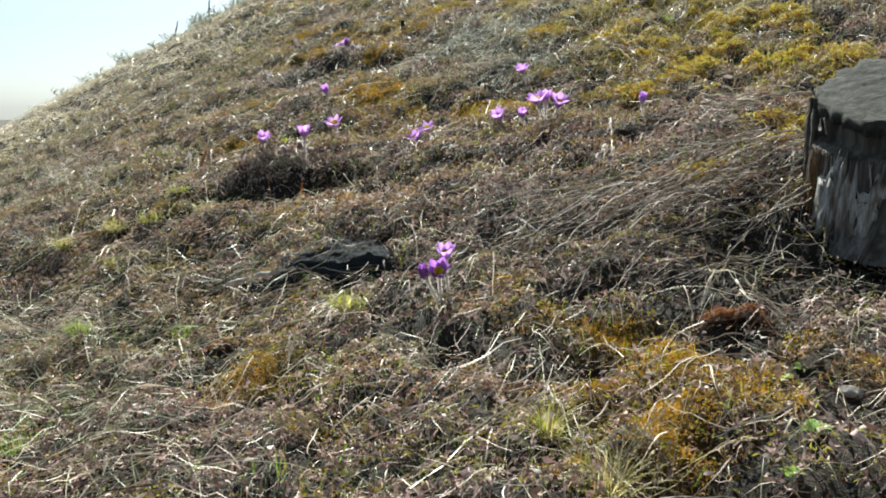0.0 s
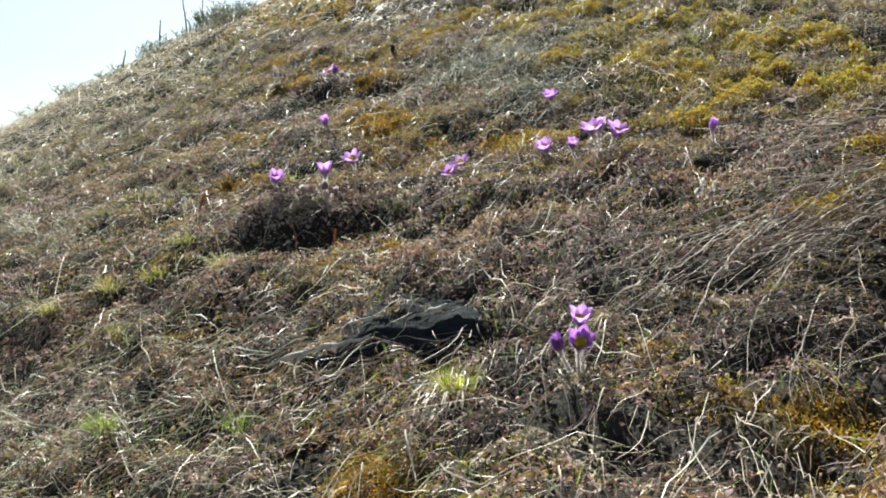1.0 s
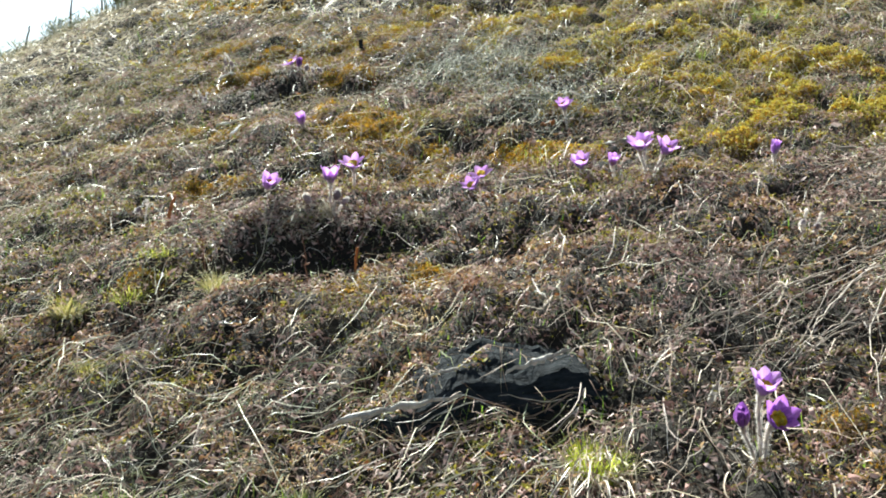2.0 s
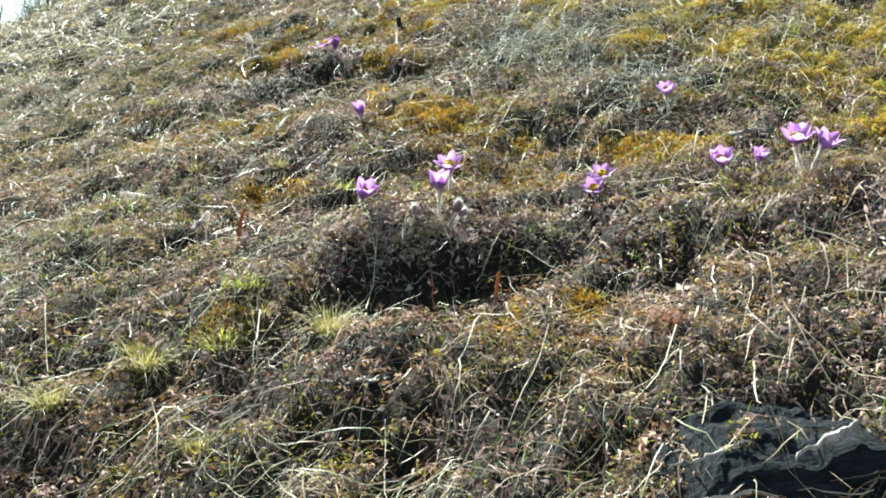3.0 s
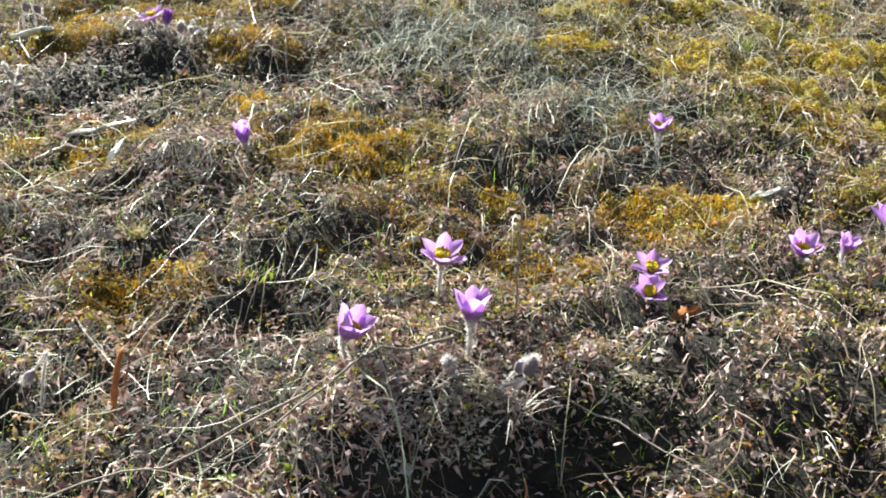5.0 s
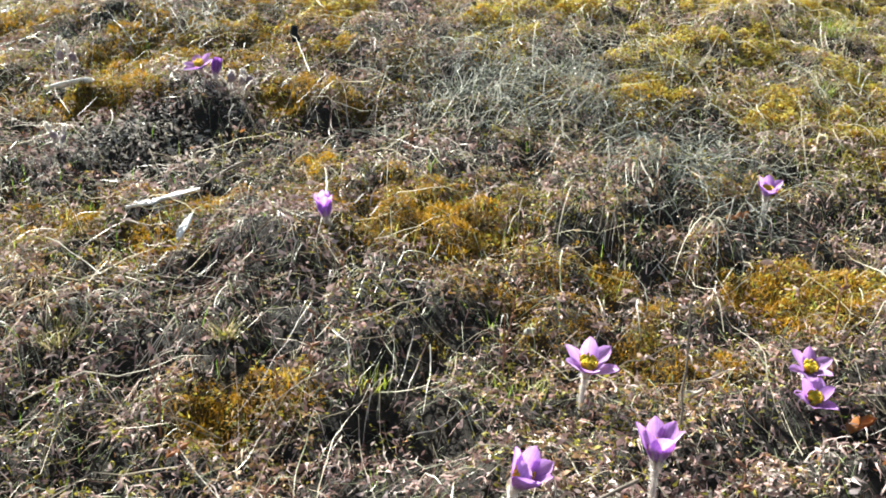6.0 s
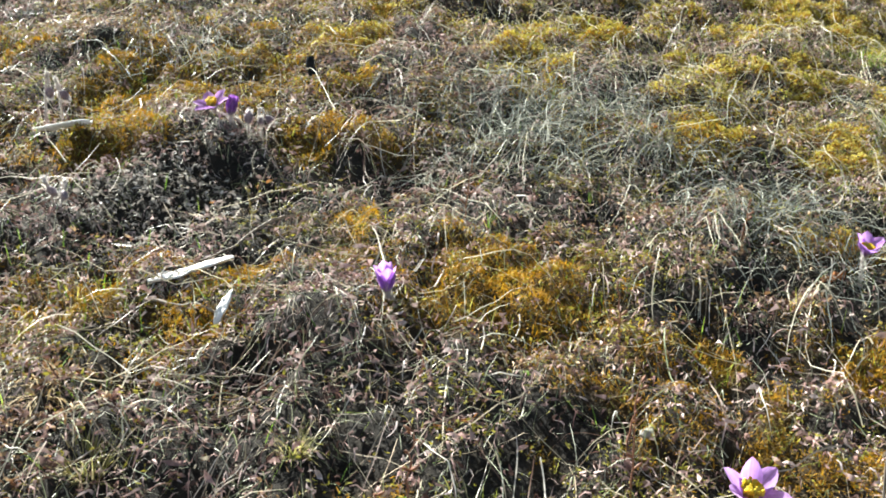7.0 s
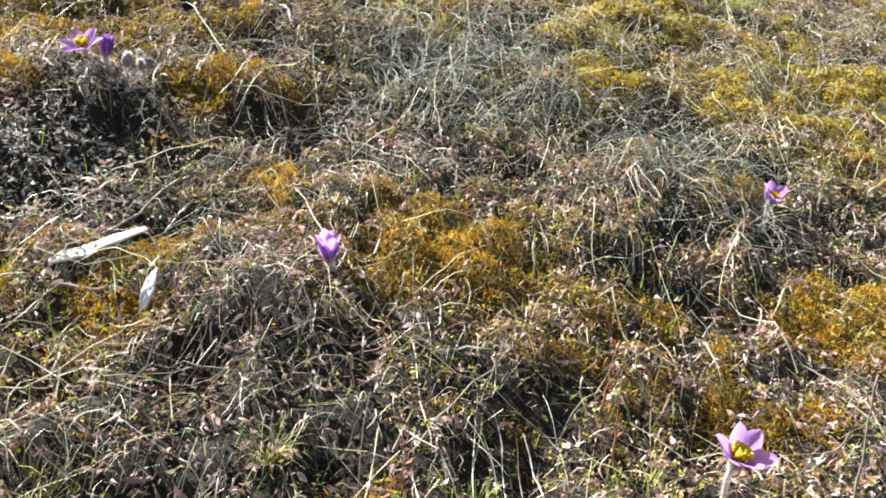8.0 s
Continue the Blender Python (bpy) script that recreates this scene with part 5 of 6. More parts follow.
for k in range(46):     # the tangle of dead branches beside the stump
    f = RNG.rand()
    twig(0.56 + 0.24 * f + RNG.normal(0, 0.04), 1.36 + 0.46 * f + RNG.normal(0, 0.05), RNG.normal(203 - 16 * f, 24), RNG.uniform(0.14, 0.42), RNG.uniform(0.0006, 0.0016),
         RNG.uniform(0.008, 0.045), RNG.uniform(-0.005, 0.02), RNG.normal(-0.1, 0.35), "thin grey dead branch tangled beside the stump", int(RNG.randint(0, 3)), "dead branches beside the stump")
for k in range(58):     # long thin branches swept downhill from the stump's side
    f = RNG.rand()
    twig(0.74 - 0.42 * f + RNG.normal(0, 0.03), 1.66 - 0.20 * RNG.rand() ** 1.5 + RNG.normal(0, 0.03), RNG.normal(192, 13), RNG.uniform(0.18, 0.46), RNG.uniform(0.0007, 0.0016),
         RNG.uniform(0.024, 0.050), RNG.uniform(0.0, 0.02), RNG.normal(0.05, 0.25), "long thin grey dead branch swept down from the stump", int(RNG.randint(0, 2)), "dead branches beside the stump", M_PALETWIG)
for k in range(26):
    twig(RNG.uniform(0.30, 0.58), RNG.uniform(1.22, 1.52), RNG.normal(188, 16), RNG.uniform(0.12, 0.30), RNG.uniform(0.0006, 0.0017), RNG.uniform(0.01, 0.035), RNG.uniform(0, 0.02), RNG.normal(0, 0.4),
         "grey dead branch lying in the hollow by the stump", int(RNG.randint(0, 3)), "dead branches beside the stump")
for k in range(34):
    twig(RNG.uniform(-0.05, 0.52), RNG.uniform(1.20, 1.85), RNG.normal(195, 32), RNG.uniform(0.10, 0.28), RNG.uniform(0.0005, 0.0011), RNG.uniform(0.006, 0.02), RNG.uniform(0, 0.025), RNG.normal(0, 0.5),
         "thin pale dry stem lying in the litter", int(RNG.randint(0, 2)))
twig(0.64, 2.085, -44, 0.27, 0.0028, 0.02, 0.0, 0.0, "dark dead branch reaching to the stump", 1)
twig(0.83, 1.89, 160, 0.34, 0.0032, 0.03, 0.01, 0.1, "dark dead branch reaching to the stump", 1)
twig(0.41, 1.265, 168, 0.19, 0.0022, 0.022, 0.004, 0.05, "pale dry stick beside the stump", 0)
twig(0.18, 1.60, 60, 0.20, 0.0016, 0.01, 0.06, -0.9, "arched pale stem over the litter", 0)
twig(0.126, 1.81, -95, 0.24, 0.0020, 0.02, 0.05, 0.5, "arched pale stem hanging over the ledge", 0)
twig(-0.296, 2.145, -100, 0.30, 0.0015, 0.012, 0.012, 0.1, "pale stem hanging down from the mound", 0)
twig(-0.30, 2.20, -62, 0.30, 0.0013, 0.012, 0.012, -0.2, "pale stem hanging down from the mound", 0)
twig(-0.52, 2.29, 178, 0.42, 0.0018, 0.02, 0.012, 0.05, "dark bent stem lying across the mound", 1)
twig(-0.40, 2.25, 186, 0.36, 0.0018, 0.03, 0.012, -0.1, "dark bent stem lying across the mound", 1)
twig(-0.86, 2.10, 225, 0.16, 0.0022, 0.012, 0.03, 0.6, "pale curved stalk in dry grass", 0)
twig(-0.50, 1.98, 235, 0.24, 0.0018, 0.01, 0.01, -0.3, "thin pale stem in the litter", 0)
twig(-0.38, 3.16, 195, 0.30, 0.0022, 0.012, 0.0, 0.1, "grey branch lying below a flower clump", 2)
twig(-0.66, 3.06, -50, 0.20, 0.0030, 0.010, 0.0, 0.0, "grey dead branch lying on moss", 1)
twig(0.16, 1.02, 222, 0.19, 0.0014, 0.012, 0.012, 0.1, "bundle stem of pale straw", 0)
for k in range(44):
    twig(RNG.uniform(-1.1, 0.9), RNG.uniform(0.75, 3.3), RNG.choice([25, 200]) + RNG.normal(0, 38), RNG.uniform(0.06, 0.20), RNG.uniform(0.0005, 0.0011), RNG.uniform(0.004, 0.014), RNG.uniform(0, 0.025), RNG.normal(0, 0.6),
         "thin pale dry stem lying in the litter", int(RNG.randint(0, 2)))


# ---- standing dry stems ----
def dry_stem(x, y, tall, lean=(0.0, 0.0), material=None, seeds=0, radius=0.0012, label="thin dark dry flower stalk standing in the turf", name="dried_weed"):
    z0 = hz(x, y)
    ob = holder(name, x, y, z0, label, "dried weed", "standing dried weeds")
    P = bez((0, 0, -0.004), (0, 0, tall * 0.4), (lean[0] * 0.5, lean[1] * 0.5, tall * 0.75), (lean[0], lean[1], tall), 10)
    P[1:-1, :2] += RNG.normal(0, 0.0012, (8, 2))
    part("stem", tube("stem", P, np.linspace(radius, radius * 0.5, 10), material or M_REDSTEM, 5, 0.05), ob)
    for k in range(seeds):
        i = int(RNG.randint(3, 10))
        a = RNG.uniform(0, 6.28)
        q = np.linspace(0, 1, 4)[:, None]
        Q = P[i] + q * np.array([math.cos(a) * 0.010, math.sin(a) * 0.010, 0.007])
        part("seed_husk", tube("seed_husk", Q, np.array([0.0005, 0.0016, 0.0018, 0.0004]), material or M_REDSTEM, 5, 0.15), ob)
    return ob


dry_stem(-0.272, 2.31, 0.165, (0.0, 0.004), M_TWIG, 0, 0.0016, "tall thin grey stalk standing beside the flowers")
for x, y, h, lx in ((-0.343, 2.52, 0.10, -0.008), (-0.309, 2.555, 0.085, 0.006), (-0.70, 2.41, 0.075, 0.012), (-0.185, 2.68, 0.08, -0.004), (0.068, 2.35, 0.09, 0.010), (0.10, 2.17, 0.07, -0.012), (0.17, 2.13, 0.06, 0.0),
                    (-0.437, 2.06, 0.10, -0.012), (-0.62, 2.13, 0.09, -0.015), (-0.319, 2.20, 0.085, 0.010), (-0.55, 2.62, 0.07, 0.01), (-0.60, 2.60, 0.06, 0.0), (-0.20, 2.98, 0.12, 0.004), (-0.44, 2.75, 0.05, 0.005),
                    (0.13, 2.72, 0.07, 0.0), (-0.72, 2.62, 0.08, -0.01), (-0.88, 2.50, 0.08, 0.01)):
    dry_stem(x, y, h, (lx, RNG.uniform(-0.008, 0.008)), M_REDSTEM, int(RNG.randint(2, 6)), 0.0014, "reddish brown dry stalk with small husks")
for x, y, h in ((0.55, 2.80, 0.07), (0.06, 2.99, 0.075), (0.27, 3.53, 0.10), (-0.17, 3.52, 0.075), (0.38, 2.55, 0.08), (-0.45, 3.18, 0.05)):
    dry_stem(x, y, h, (RNG.uniform(-0.02, 0.02), 0), M_TUFT, 5, 0.0014, "straw-yellow dry stalk with a ragged head")


def dead_stub(x, y, tall, radius, label):
    z0 = hz(x, y)
    t = np.linspace(0, 1, 8)
    P = np.stack([0.004 * np.sin(t * 5), 0.003 * np.cos(t * 4), -0.01 + t * (tall + 0.01)], -1)
    ob = new("dead_stub", tube("dead_stub", P, radius * (1.15 - 0.35 * t) * RNG.uniform(0.85, 1.1, 8), M_CHAR, 8, 0.15))
    ob.location = (x, y, z0)
    tagged(ob, label, "stub", "dead stubs on the slope")


dead_stub(-0.169, 3.522, 0.055, 0.009, "short blackened dead stem stub in moss")


# ---- grass tufts and sprouts ----
def radial_blades(name, n, spread_r, length, width, lean, droop, material, k=6):
    a = RNG.uniform(0, 6.283, n)
    r0 = np.sqrt(RNG.rand(n)) * spread_r
    a1 = a + RNG.normal(0, 0.5, n)
    L = RNG.uniform(length[0], length[1], n)
    t = np.linspace(0, 1, k)[None, :]
    th = np.abs(RNG.normal(lean, 0.3, n))[:, None] + np.abs(RNG.normal(droop, 0.35, n))[:, None] * t ** 1.3
    th = np.clip(th, 0, 2.0)
    st = np.concatenate([np.zeros((1, 1)), np.diff(t)], 1) * L[:, None]
    r, h = np.cumsum(st * np.sin(th), 1), np.cumsum(st * np.cos(th), 1)
    P = np.stack([r0[:, None] * np.cos(a)[:, None] + r * np.cos(a1)[:, None], r0[:, None] * np.sin(a)[:, None] + r * np.sin(a1)[:, None], h - 0.003], -1)
    w = RNG.uniform(width[0], width[1], n)[:, None] * (1 - 0.9 * t ** 1.5) * 0.5
    s = (a1 + math.pi / 2 + RNG.normal(0, 0.4, n))[:, None]
    W = np.stack([np.cos(s) * w, np.sin(s) * w, 0 * w], -1)
    return P, W, material, name


def grass_tuft(x, y, tall, radius, green, dry, label, name="grass_tuft", lean=0.35, droop=0.9, mat_green=None, mat_dry=None):
    z0 = hz(x, y) + 0.5 * float(clumped(x, y))
    ob = holder(name, x, y, z0, label, "grass tuft", "grass tufts on the slope")
    for nm, n, mat, f in (("green_growth", green, mat_green or M_SPRING, 0.62), ("dry_growth", dry, mat_dry or M_TUFT, 1.0)):
        if not n:
            continue
        P, W, m, _ = radial_blades(nm, n, radius, (tall * 0.5 * f, tall * f), (0.0009, 0.0021), lean * f, droop * f, mat)
        g = height(x + P[..., 0], y + P[..., 1]) - z0 + 0.0015
        P[..., 2] = np.maximum(P[..., 2], g)
        tagged(part(nm, ribbon_mesh(nm, P, W, m), ob), kind="stuff")
    return ob


YELLOW, GREENISH = "yellow-green grass tuft with dry outer blades", "fresh green grass tuft in dry turf"
grass_tuft(-0.166, 1.362, 0.075, 0.028, 300, 40, "bright yellow-green grass tuft with a skirt of dry straw", lean=0.55, droop=0.7, mat_green=M_FRESHTUFT)
grass_tuft(-0.595, 2.045, 0.080, 0.022, 130, 150, YELLOW, mat_green=M_TUFT, lean=0.5, droop=1.1)
grass_tuft(-0.850, 2.09, 0.070, 0.024, 110, 150, YELLOW, mat_green=M_TUFT, lean=0.55, droop=1.1)
grass_tuft(-0.975, 2.07, 0.065, 0.022, 100, 120, YELLOW, mat_green=M_TUFT, lean=0.55, droop=1.1)
grass_tuft(-0.612, 2.73, 0.050, 0.014, 20, 55, "small yellowed grass tuft in litter", droop=1.2, mat_green=M_TUFT)
grass_tuft(-0.785, 2.82, 0.060, 0.016, 90, 60, YELLOW, mat_green=M_TUFT)
grass_tuft(0.116, 0.87, 0.075, 0.015, 50, 80, "straw-coloured grass tuft with a few green blades", droop=1.1)
grass_tuft(0.16, 0.745, 0.08, 0.02, 70, 90, YELLOW, mat_green=M_TUFT)
grass_tuft(-0.682, 1.48, 0.060, 0.022, 150, 30, GREENISH, mat_green=M_GREEN)
grass_tuft(-0.48, 1.47, 0.055, 0.022, 90, 30, GREENISH, mat_green=M_GREEN)
grass_tuft(-0.60, 1.05, 0.05, 0.02, 70, 40, GREENISH, mat_green=M_GREEN)
grass_tuft(-0.78, 1.90, 0.05, 0.02, 60, 50, YELLOW, mat_green=M_TUFT)
grass_tuft(-0.15, 1.10, 0.04, 0.015, 50, 20, GREENISH, mat_green=M_GREEN)
grass_tuft(0.746, 2.82, 0.07, 0.02, 40, 40, GREENISH, mat_green=M_GREEN, droop=0.5)
grass_tuft(1.06, 3.02, 0.10, 0.05, 90, 40, GREENISH, mat_green=M_GREEN, droop=0.4)
grass_tuft(0.90, 2.33, 0.07, 0.02, 50, 30, GREENISH, mat_green=M_GREEN, droop=0.4)
for x, y, n in ((0.07, 3.15, 90), (0.00, 3.08, 50), (0.22, 2.78, 60), (0.25, 3.15, 50), (0.09, 3.28, 40), (0.52, 3.05, 40), (0.20, 2.98, 60), (0.20, 2.66, 40), (-0.30, 3.75, 70), (-0.9, 3.3, 90), (-1.2, 2.7, 110), (-1.05, 2.2, 90)):
    grass_tuft(x, y, RNG.uniform(0.11, 0.16), 0.09, 0, n, "tussock of fine grey dry grass blades falling outward", "grass_tussock", 1.0, 1.1, M_GREEN, M_TUSSOCK)
for x, y, n, tall in ((0.268, 2.105, 70, 0.06), (0.255, 2.15, 40, 0.05), (-0.37, 2.19, 60, 0.06), (-0.45, 2.24, 50, 0.06), (-0.36, 3.38, 60, 0.06), (-0.40, 3.36, 50, 0.055), (0.0, 1.31, 30, 0.045)):
    grass_tuft(x, y, tall, 0.03, 0, n, "withered silvery basal leaves of a pasqueflower", "withered_leaves", 0.8, 0.9, None, M_DRYLEAF)


def sprout(x, y, tall=0.035, n=3):
    z0 = hz(x, y)
    P, W, m, _ = radial_blades("sprout", n, 0.008, (tall * 0.6, tall), (0.0022, 0.0034), 0.15, 0.3, M_GREEN, 5)
    ob = new("grass_sprout", ribbon_mesh("grass_sprout", P, W, M_GREEN))
    ob.location = (x, y, z0)
    tagged(ob, "few bright green grass blades sprouting from litter", "grass sprout", "green sprouts on the slope")


for x, y in ((-0.392, 2.500), (-0.371, 2.486), (-0.386, 2.506), (-0.168, 2.962), (0.049, 2.721), (-0.05, 3.0), (0.26, 2.40), (-0.12, 2.05), (-0.30, 2.60), (-0.55, 2.45), (0.40, 2.50), (0.31, 2.75), (-0.14, 1.55), (0.7, 2.45), (-0.07, 2.88), (0.02, 2.93), (-0.47, 2.93)):
    sprout(x, y, RNG.uniform(0.025, 0.045), int(RNG.randint(2, 5)))


# ---- moss cushions, lichen, rust-red needles, herbs ----
def cushion(name, x, y, radius, material, label, category, size=(0.003, 0.007), n=500, dome=0.16):
    """A low uneven pad of tiny leaflets."""
    z0 = hz(x, y)
    lift = 0.7 * float(clumped(x, y))
    a = RNG.uniform(0, 6.283, n)
    reach = 1 + 0.35 * vnoise(a * 1.6 + x * 40, 0 * a + y * 30)
    r = np.sqrt(RNG.rand(n)) * reach
    p = np.stack([x + r * radius * 1.3 * np.cos(a), y + r * radius * np.sin(a)], -1)
    pad = lift + dome * radius * np.clip(1 - (r / reach) ** 2, 0, 1) + 0.004 * np.clip(vnoise(p[:, 0] * 60, p[:, 1] * 60), 0, 1)
    me = specks(name, p, material, size, (0.0, 0.003), 1.2, lambda u, v: pad)
    me.transform(Matrix.Translation((-x, -y, -z0)))
    ob = new(name, me)
    ob.location = (x, y, z0)
    return tagged(ob, label, category, name + " patches on the slope")


for x, y, r in ((-0.134, 1.155, 0.034), (-0.052, 1.145, 0.036), (-0.10, 1.18, 0.025), (-0.33, 1.60, 0.025), (-0.22, 2.16, 0.03), (-0.45, 2.18, 0.03), (0.21, 0.80, 0.03), (-0.40, 2.20, 0.025)):
    cushion("lichen_cushion", x, y, r, M_LICHEN, "pale grey-green crumbly lichen cushion", "lichen", (0.004, 0.010), 260, 0.35)
for x, y, r in ((-0.29, 1.17, 0.055), (0.20, 0.90, 0.06), (0.28, 0.84, 0.06), (0.14, 0.96, 0.045), (0.33, 0.93, 0.05), (-0.27, 2.90, 0.07), (-0.36, 2.93, 0.06), (-0.52, 3.03, 0.06), (-0.20, 2.56, 0.05), (-0.15, 2.40, 0.05), (0.19, 2.36, 0.06),
                (0.30, 2.12, 0.05), (-0.12, 2.62, 0.05), (-0.23, 3.34, 0.06), (-0.56, 3.50, 0.06), (0.76, 1.84, 0.06), (-0.20, 3.55, 0.08), (0.03, 2.47, 0.05), (-0.62, 3.12, 0.05), (-0.40, 1.95, 0.035)):
    cushion("moss_cushion", x, y, r, M_MOSS, "ochre-orange moss cushion among dead leaves", "moss", (0.0025, 0.0055), int(15000 * r))


def needles(x, y, heading, length, width, n, label):
    z0 = hz(x, y)
    u, v = RNG.uniform(-0.5, 0.5, n) * length, RNG.normal(0, 0.25, n) * width
    a = radians(heading)
    px, py = u * math.cos(a) - v * math.sin(a), u * math.sin(a) + v * math.cos(a)
    hd = a + RNG.normal(0, 0.35, n)
    t = np.linspace(0, 1, 4)[None, :]
    L = RNG.uniform(0.02, 0.045, n)[:, None]
    X, Y = px[:, None] + L * t * np.cos(hd)[:, None], py[:, None] + L * t * np.sin(hd)[:, None]
    Z = height(x + X, y + Y) - z0 + RNG.uniform(0.002, 0.02, n)[:, None] * (1 - (2 * u / length)[:, None] ** 2 * 0.6)
    w = 0.0009 * (1 - 0.6 * t) * np.ones((n, 1))
    W = np.stack([-np.sin(hd)[:, None] * w, np.cos(hd)[:, None] * w, 0.4 * w], -1)
    ob = new("needle_clump", ribbon_mesh("needle_clump", np.stack([X, Y, Z], -1), W, M_RUST))
    ob.location = (x, y, z0)
    tagged(ob, label, "needle clump", "rust-red needle clumps")


needles(0.42, 1.10, 165, 0.085, 0.03, 260, "rust-orange dead needle clump below the stump")
needles(-0.36, 1.33, 170, 0.05, 0.02, 90, "rust-orange dead leaf clump in dry grass")
needles(-0.62, 1.40, 185, 0.05, 0.02, 60, "rust-brown dead leaf clump in dry grass")
needles(-0.28, 1.85, 100, 0.05, 0.02, 80, "golden-brown dead fern bit in the litter")
needles(-0.20, 1.80, 60, 0.05, 0.03, 90, "golden-brown dead fern bit in the litter")


def herb(x, y, n, size, label):
    z0 = hz(x, y)
    ob = holder("green_herb", x, y, z0, label, "herb", "green herbs on the slope")
    for k in range(n):
        a, s = RNG.uniform(0, 6.28), size * RNG.uniform(0.6, 1)
        u = np.linspace(0, 1, 5)
        v = np.array([-1, 0, 1])
        U, V = np.meshgrid(u, v, indexing="ij")
        w = 0.32 * s * np.sin(math.pi * np.clip(u * 0.9 + 0.06, 0, 1))[:, None]
        up = RNG.uniform(0.4, 1.0)
        X, Y, Z = U * s, V * w, up * s * (U - 0.55 * U ** 2) + 0.25 * w * V ** 2 + 0.004
        c, q = math.cos(a), math.sin(a)
        idx = np.arange(15).reshape(5, 3)
        F = np.stack([idx[:-1, :-1], idx[1:, :-1], idx[1:, 1:], idx[:-1, 1:]], -1).reshape(-1, 4)
        part("leaf", mesh_of("leaf", np.stack([X * c - Y * q, X * q + Y * c, Z], -1).reshape(-1, 3), F, M_GREEN), ob)


for x, y, n, s in ((0.40, 0.935, 12, 0.018), (0.37, 0.775, 12, 0.020), (0.41, 0.80, 9, 0.018), (0.33, 0.72, 8, 0.016), (-0.64, 2.26, 10, 0.013), (-0.60, 2.22, 9, 0.012), (-0.34, 2.68, 6, 0.010), (0.44, 0.97, 8, 0.015), (-0.55, 2.62, 6, 0.011)):
    herb(x, y, n, s, "low green herb with small rounded leaves")


# ---- a furry rust-coloured stem in the turf ----
def furry_stem(x, y, tip, radius, label):
    z0 = hz(x, y)
    ob = holder("dried_weed", x, y, z0, label, "dried weed", "standing dried weeds")
    P = bez((0, 0, -0.004), (0, 0, tip[2] * 0.5), (tip[0] * 0.5, tip[1] * 0.6, tip[2] * 0.8), tip, 12)
    R = radius * np.array([0.7, 0.8, 0.95, 1, 1.05, 1, 1.05, 1, 0.95, 0.9, 0.8, 0.45])
    stem = part("stem", tube("stem", P, R, M_RUST, 7, 0.12), ob)
    part("stem_hairs", hairs("stem_hairs", P, R, 420, 0.0035, 0.0005, M_RUST), stem, "short rust-coloured bristles")


furry_stem(-0.712, 2.40, (0.014, 0.02, 0.075), 0.0034, "bristly rust-brown dead stem standing in dry grass")
furry_stem(-0.355, 2.02, (0.004, 0.0, 0.06), 0.0022, "bristly rust-brown dead stem below the mound")


# ---- stones ----
def stone(x, y, size, label="small pale stone lying in the litter"):
    bm = bmesh.new()
    bmesh.ops.create_icosphere(bm, subdivisions=3, radius=1.0)
    sx, sy, sz, o = size * RNG.uniform(0.8, 1.2), size * RNG.uniform(0.7, 1.0), size * RNG.uniform(0.45, 0.7), RNG.uniform(0, 50)
    for v in bm.verts:
        d = 1 + 0.22 * noise.noise(v.co * 1.6 + Vector((o, 0, 0))) + 0.08 * noise.noise(v.co * 5 + Vector((0, o, 0)))
        v.co = Vector((v.co.x * sx * d, v.co.y * sy * d, v.co.z * sz * d))
    me = bpy.data.meshes.new("stone")
    bm.to_mesh(me)
    bm.free()
    me.materials.append(M_STONE)
    me.shade_smooth()
    ob = new("stone", me)
    ob.location, ob.rotation_euler = (x, y, hz(x, y) + sz * 0.35), (0, 0, RNG.uniform(0, 6))
    tagged(ob, label, "stone", "pale stones in the litter")


for x, y, s in ((0.289, 2.386, 0.014), (0.47, 0.90, 0.012), (0.45, 0.82, 0.010), (0.50, 0.86, 0.012), (0.20, 0.72, 0.010), (0.09, 0.76, 0.008), (-0.265, 2.563, 0.009), (0.26, 0.99, 0.008), (0.49, 0.98, 0.009), (-0.03, 0.80, 0.009), (0.38, 0.86, 0.007), (0.10, 1.75, 0.008), (-0.50, 2.17, 0.008)):
    stone(x, y, s)


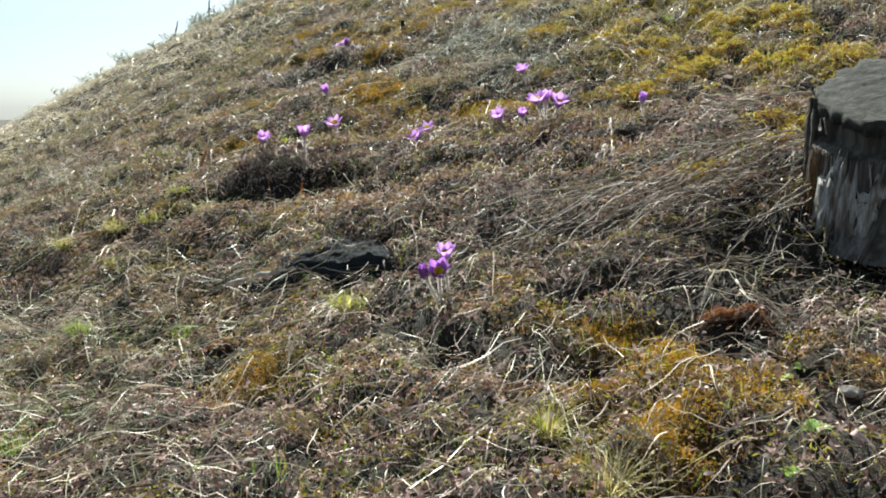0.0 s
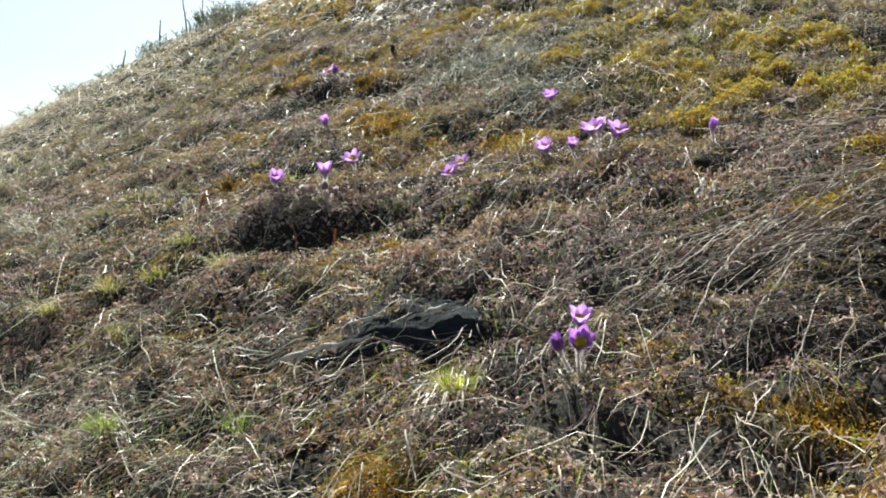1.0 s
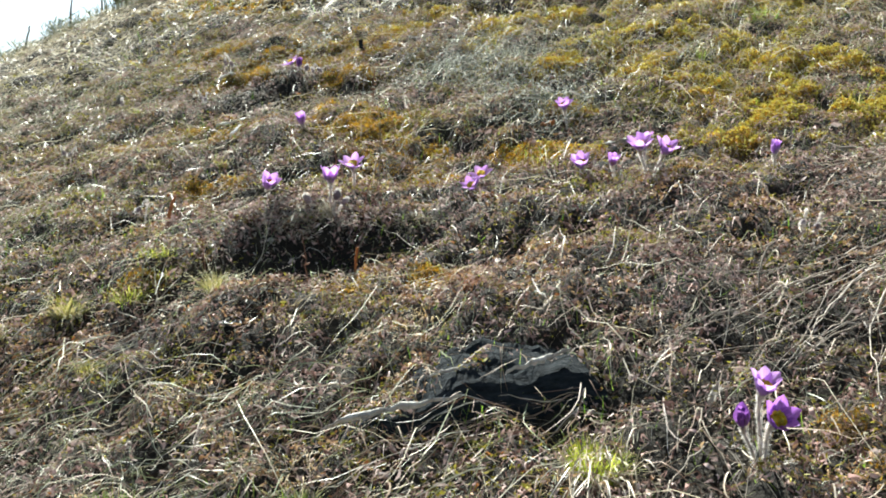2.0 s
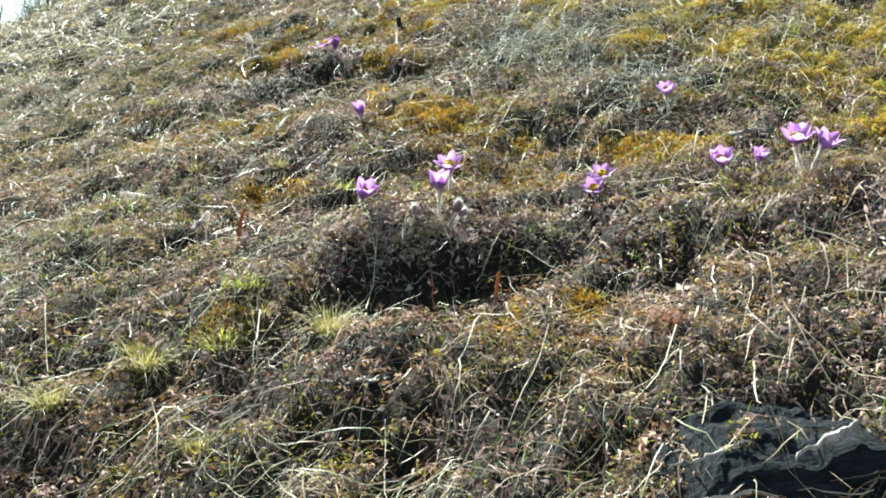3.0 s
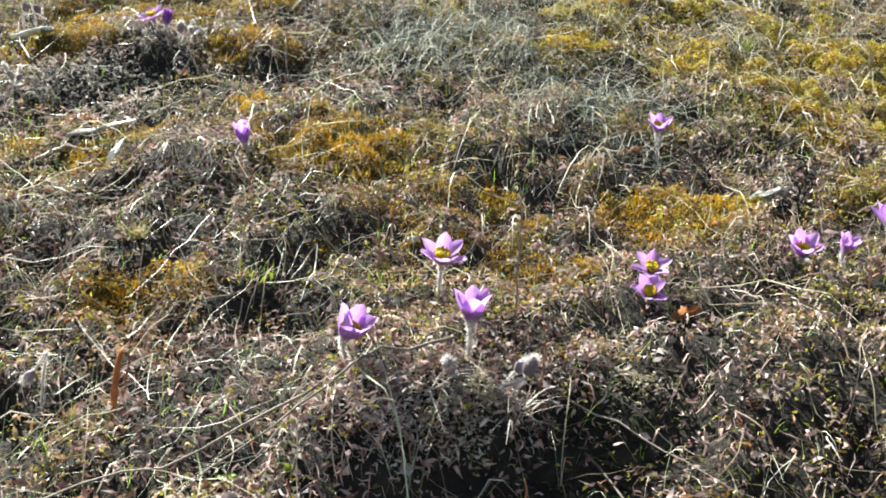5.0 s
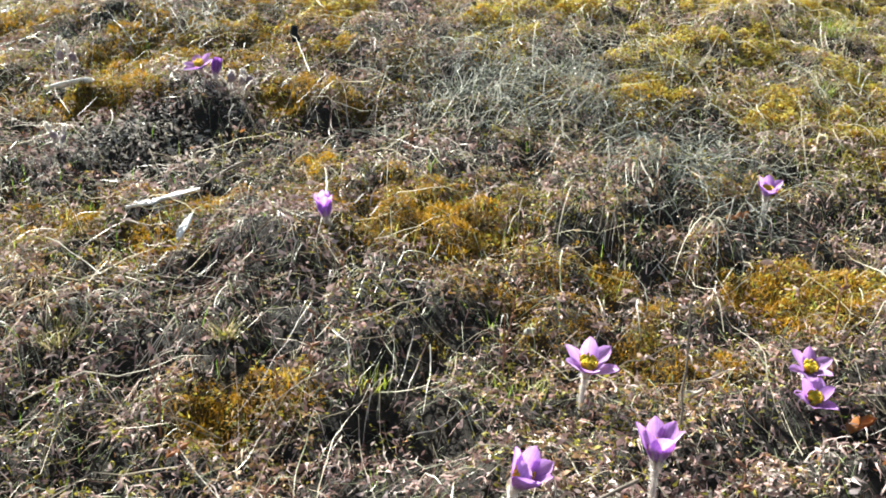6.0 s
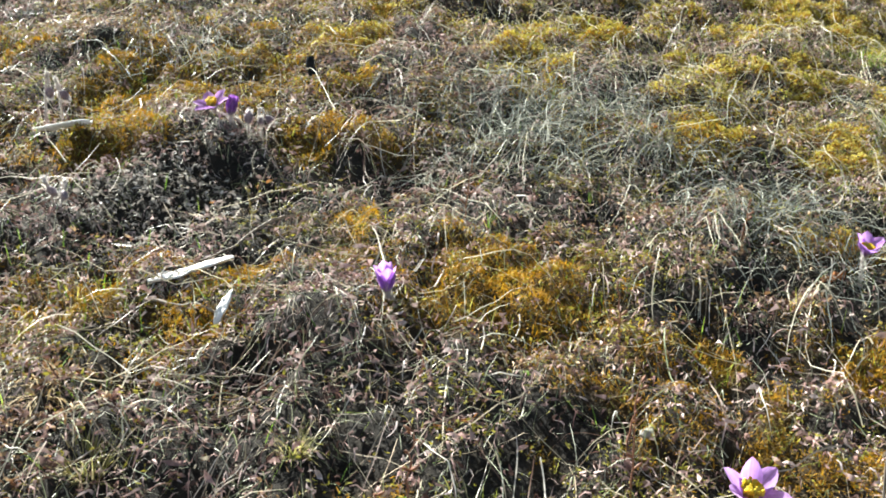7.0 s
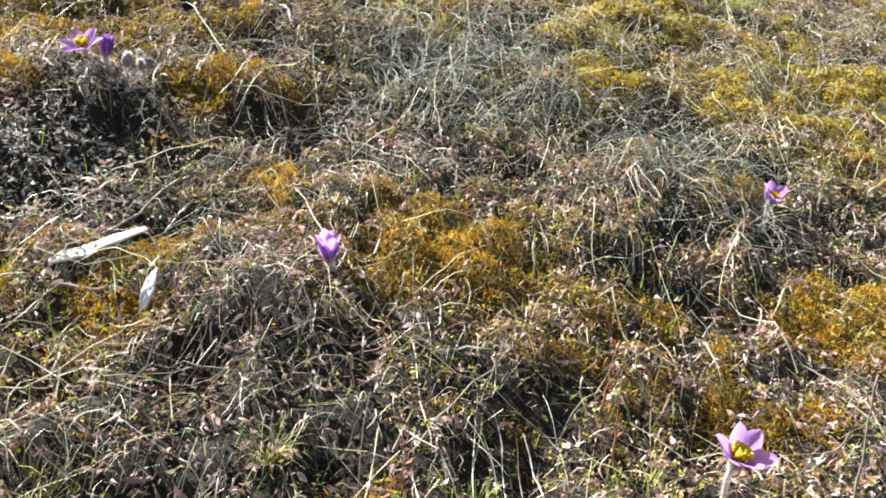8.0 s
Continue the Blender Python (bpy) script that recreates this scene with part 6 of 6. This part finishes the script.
# ---- the rim: low dry shrubs against the sky ----
def rim_shrub(x, y, tall, wide, n, label, name="dry_shrub"):
    z0 = hz(x, y)
    ob = holder(name, x, y, z0, label, "dry shrub", "dry shrubs on the rim")
    lines = []
    for k in range(n):
        a, r = RNG.uniform(0, 6.28), RNG.uniform(0, wide * 0.4)
        tip = np.array([math.cos(a) * wide * RNG.uniform(0.2, 0.6), math.sin(a) * wide * 0.4, tall * RNG.uniform(0.5, 1.0)])
        b = np.array([math.cos(a) * r, math.sin(a) * r * 0.5, -0.02])
        P = bez(b, b + np.array([0, 0, tall * 0.3]), tip * [0.7, 0.7, 0.7], tip, 6)
        lines.append((P, np.linspace(0.004, 0.0012, 6)))
        for j in range(3):
            i = int(RNG.randint(2, 6))
            q = P[i] + np.linspace(0, 1, 3)[:, None] * np.array([RNG.normal(0, 0.03), RNG.normal(0, 0.02), 0.03])
            lines.append((q, np.array([0.002, 0.0015, 0.0008])))
    tagged(part("branchwork", tubes("branchwork", lines, M_GREYGRASS, 4), ob), "fine tangled dry branches", kind="stuff")


for k in range(30):
    x = -1.0 - 1.9 * (k / 29) ** 1.3 + RNG.normal(0, 0.04)
    big = x > -1.55
    rim_shrub(x, 5.42 + RNG.normal(0, 0.08), RNG.uniform(0.06, 0.11) if big else RNG.uniform(0.03, 0.06), RNG.uniform(0.14, 0.24), 16 if big else 9, "low grey-green dry shrub on the rim of the hill")
for x, h in ((-1.50, 0.19), (-1.34, 0.22), (-1.24, 0.20), (-1.72, 0.12)):
    dry_stem(x, 5.42, h, (RNG.uniform(-0.02, 0.03), 0), M_TWIG, 3, 0.006, "tall dark dry stalk standing on the rim")


# ---- curled dead fern bits ----
for x, y, n, tall in ((-0.480, 1.895, 40, 0.060), (-0.477, 1.841, 30, 0.050), (-0.269, 1.776, 50, 0.060), (-0.306, 1.752, 25, 0.050), (-0.627, 1.766, 40, 0.050), (-0.780, 3.057, 40, 0.050), (-0.777, 2.969, 40, 0.050), (-0.798, 2.932, 30, 0.050), (-0.607, 2.848, 35, 0.050), (-0.484, 1.544, 35, 0.050), (-0.213, 1.354, 25, 0.045)):
    grass_tuft(x, y, tall, 0.02, 0, n, "golden-brown curled dead fern bit lying in the litter", "dead_fern", 1.1, 1.6, None, M_FERN)
for x, y, n in ((-0.712, 2.190, 60), (-0.743, 2.097, 45), (-0.702, 2.191, 60), (-0.689, 2.137, 50), (-0.862, 2.130, 40), (-0.748, 2.076, 45), (-0.902, 3.418, 40), (-0.500, 2.586, 40), (-0.348, 2.476, 25)):
    grass_tuft(x, y, 0.045, 0.03, n, n // 3, "low yellow-green grass coming up through litter", lean=0.6, droop=0.9)
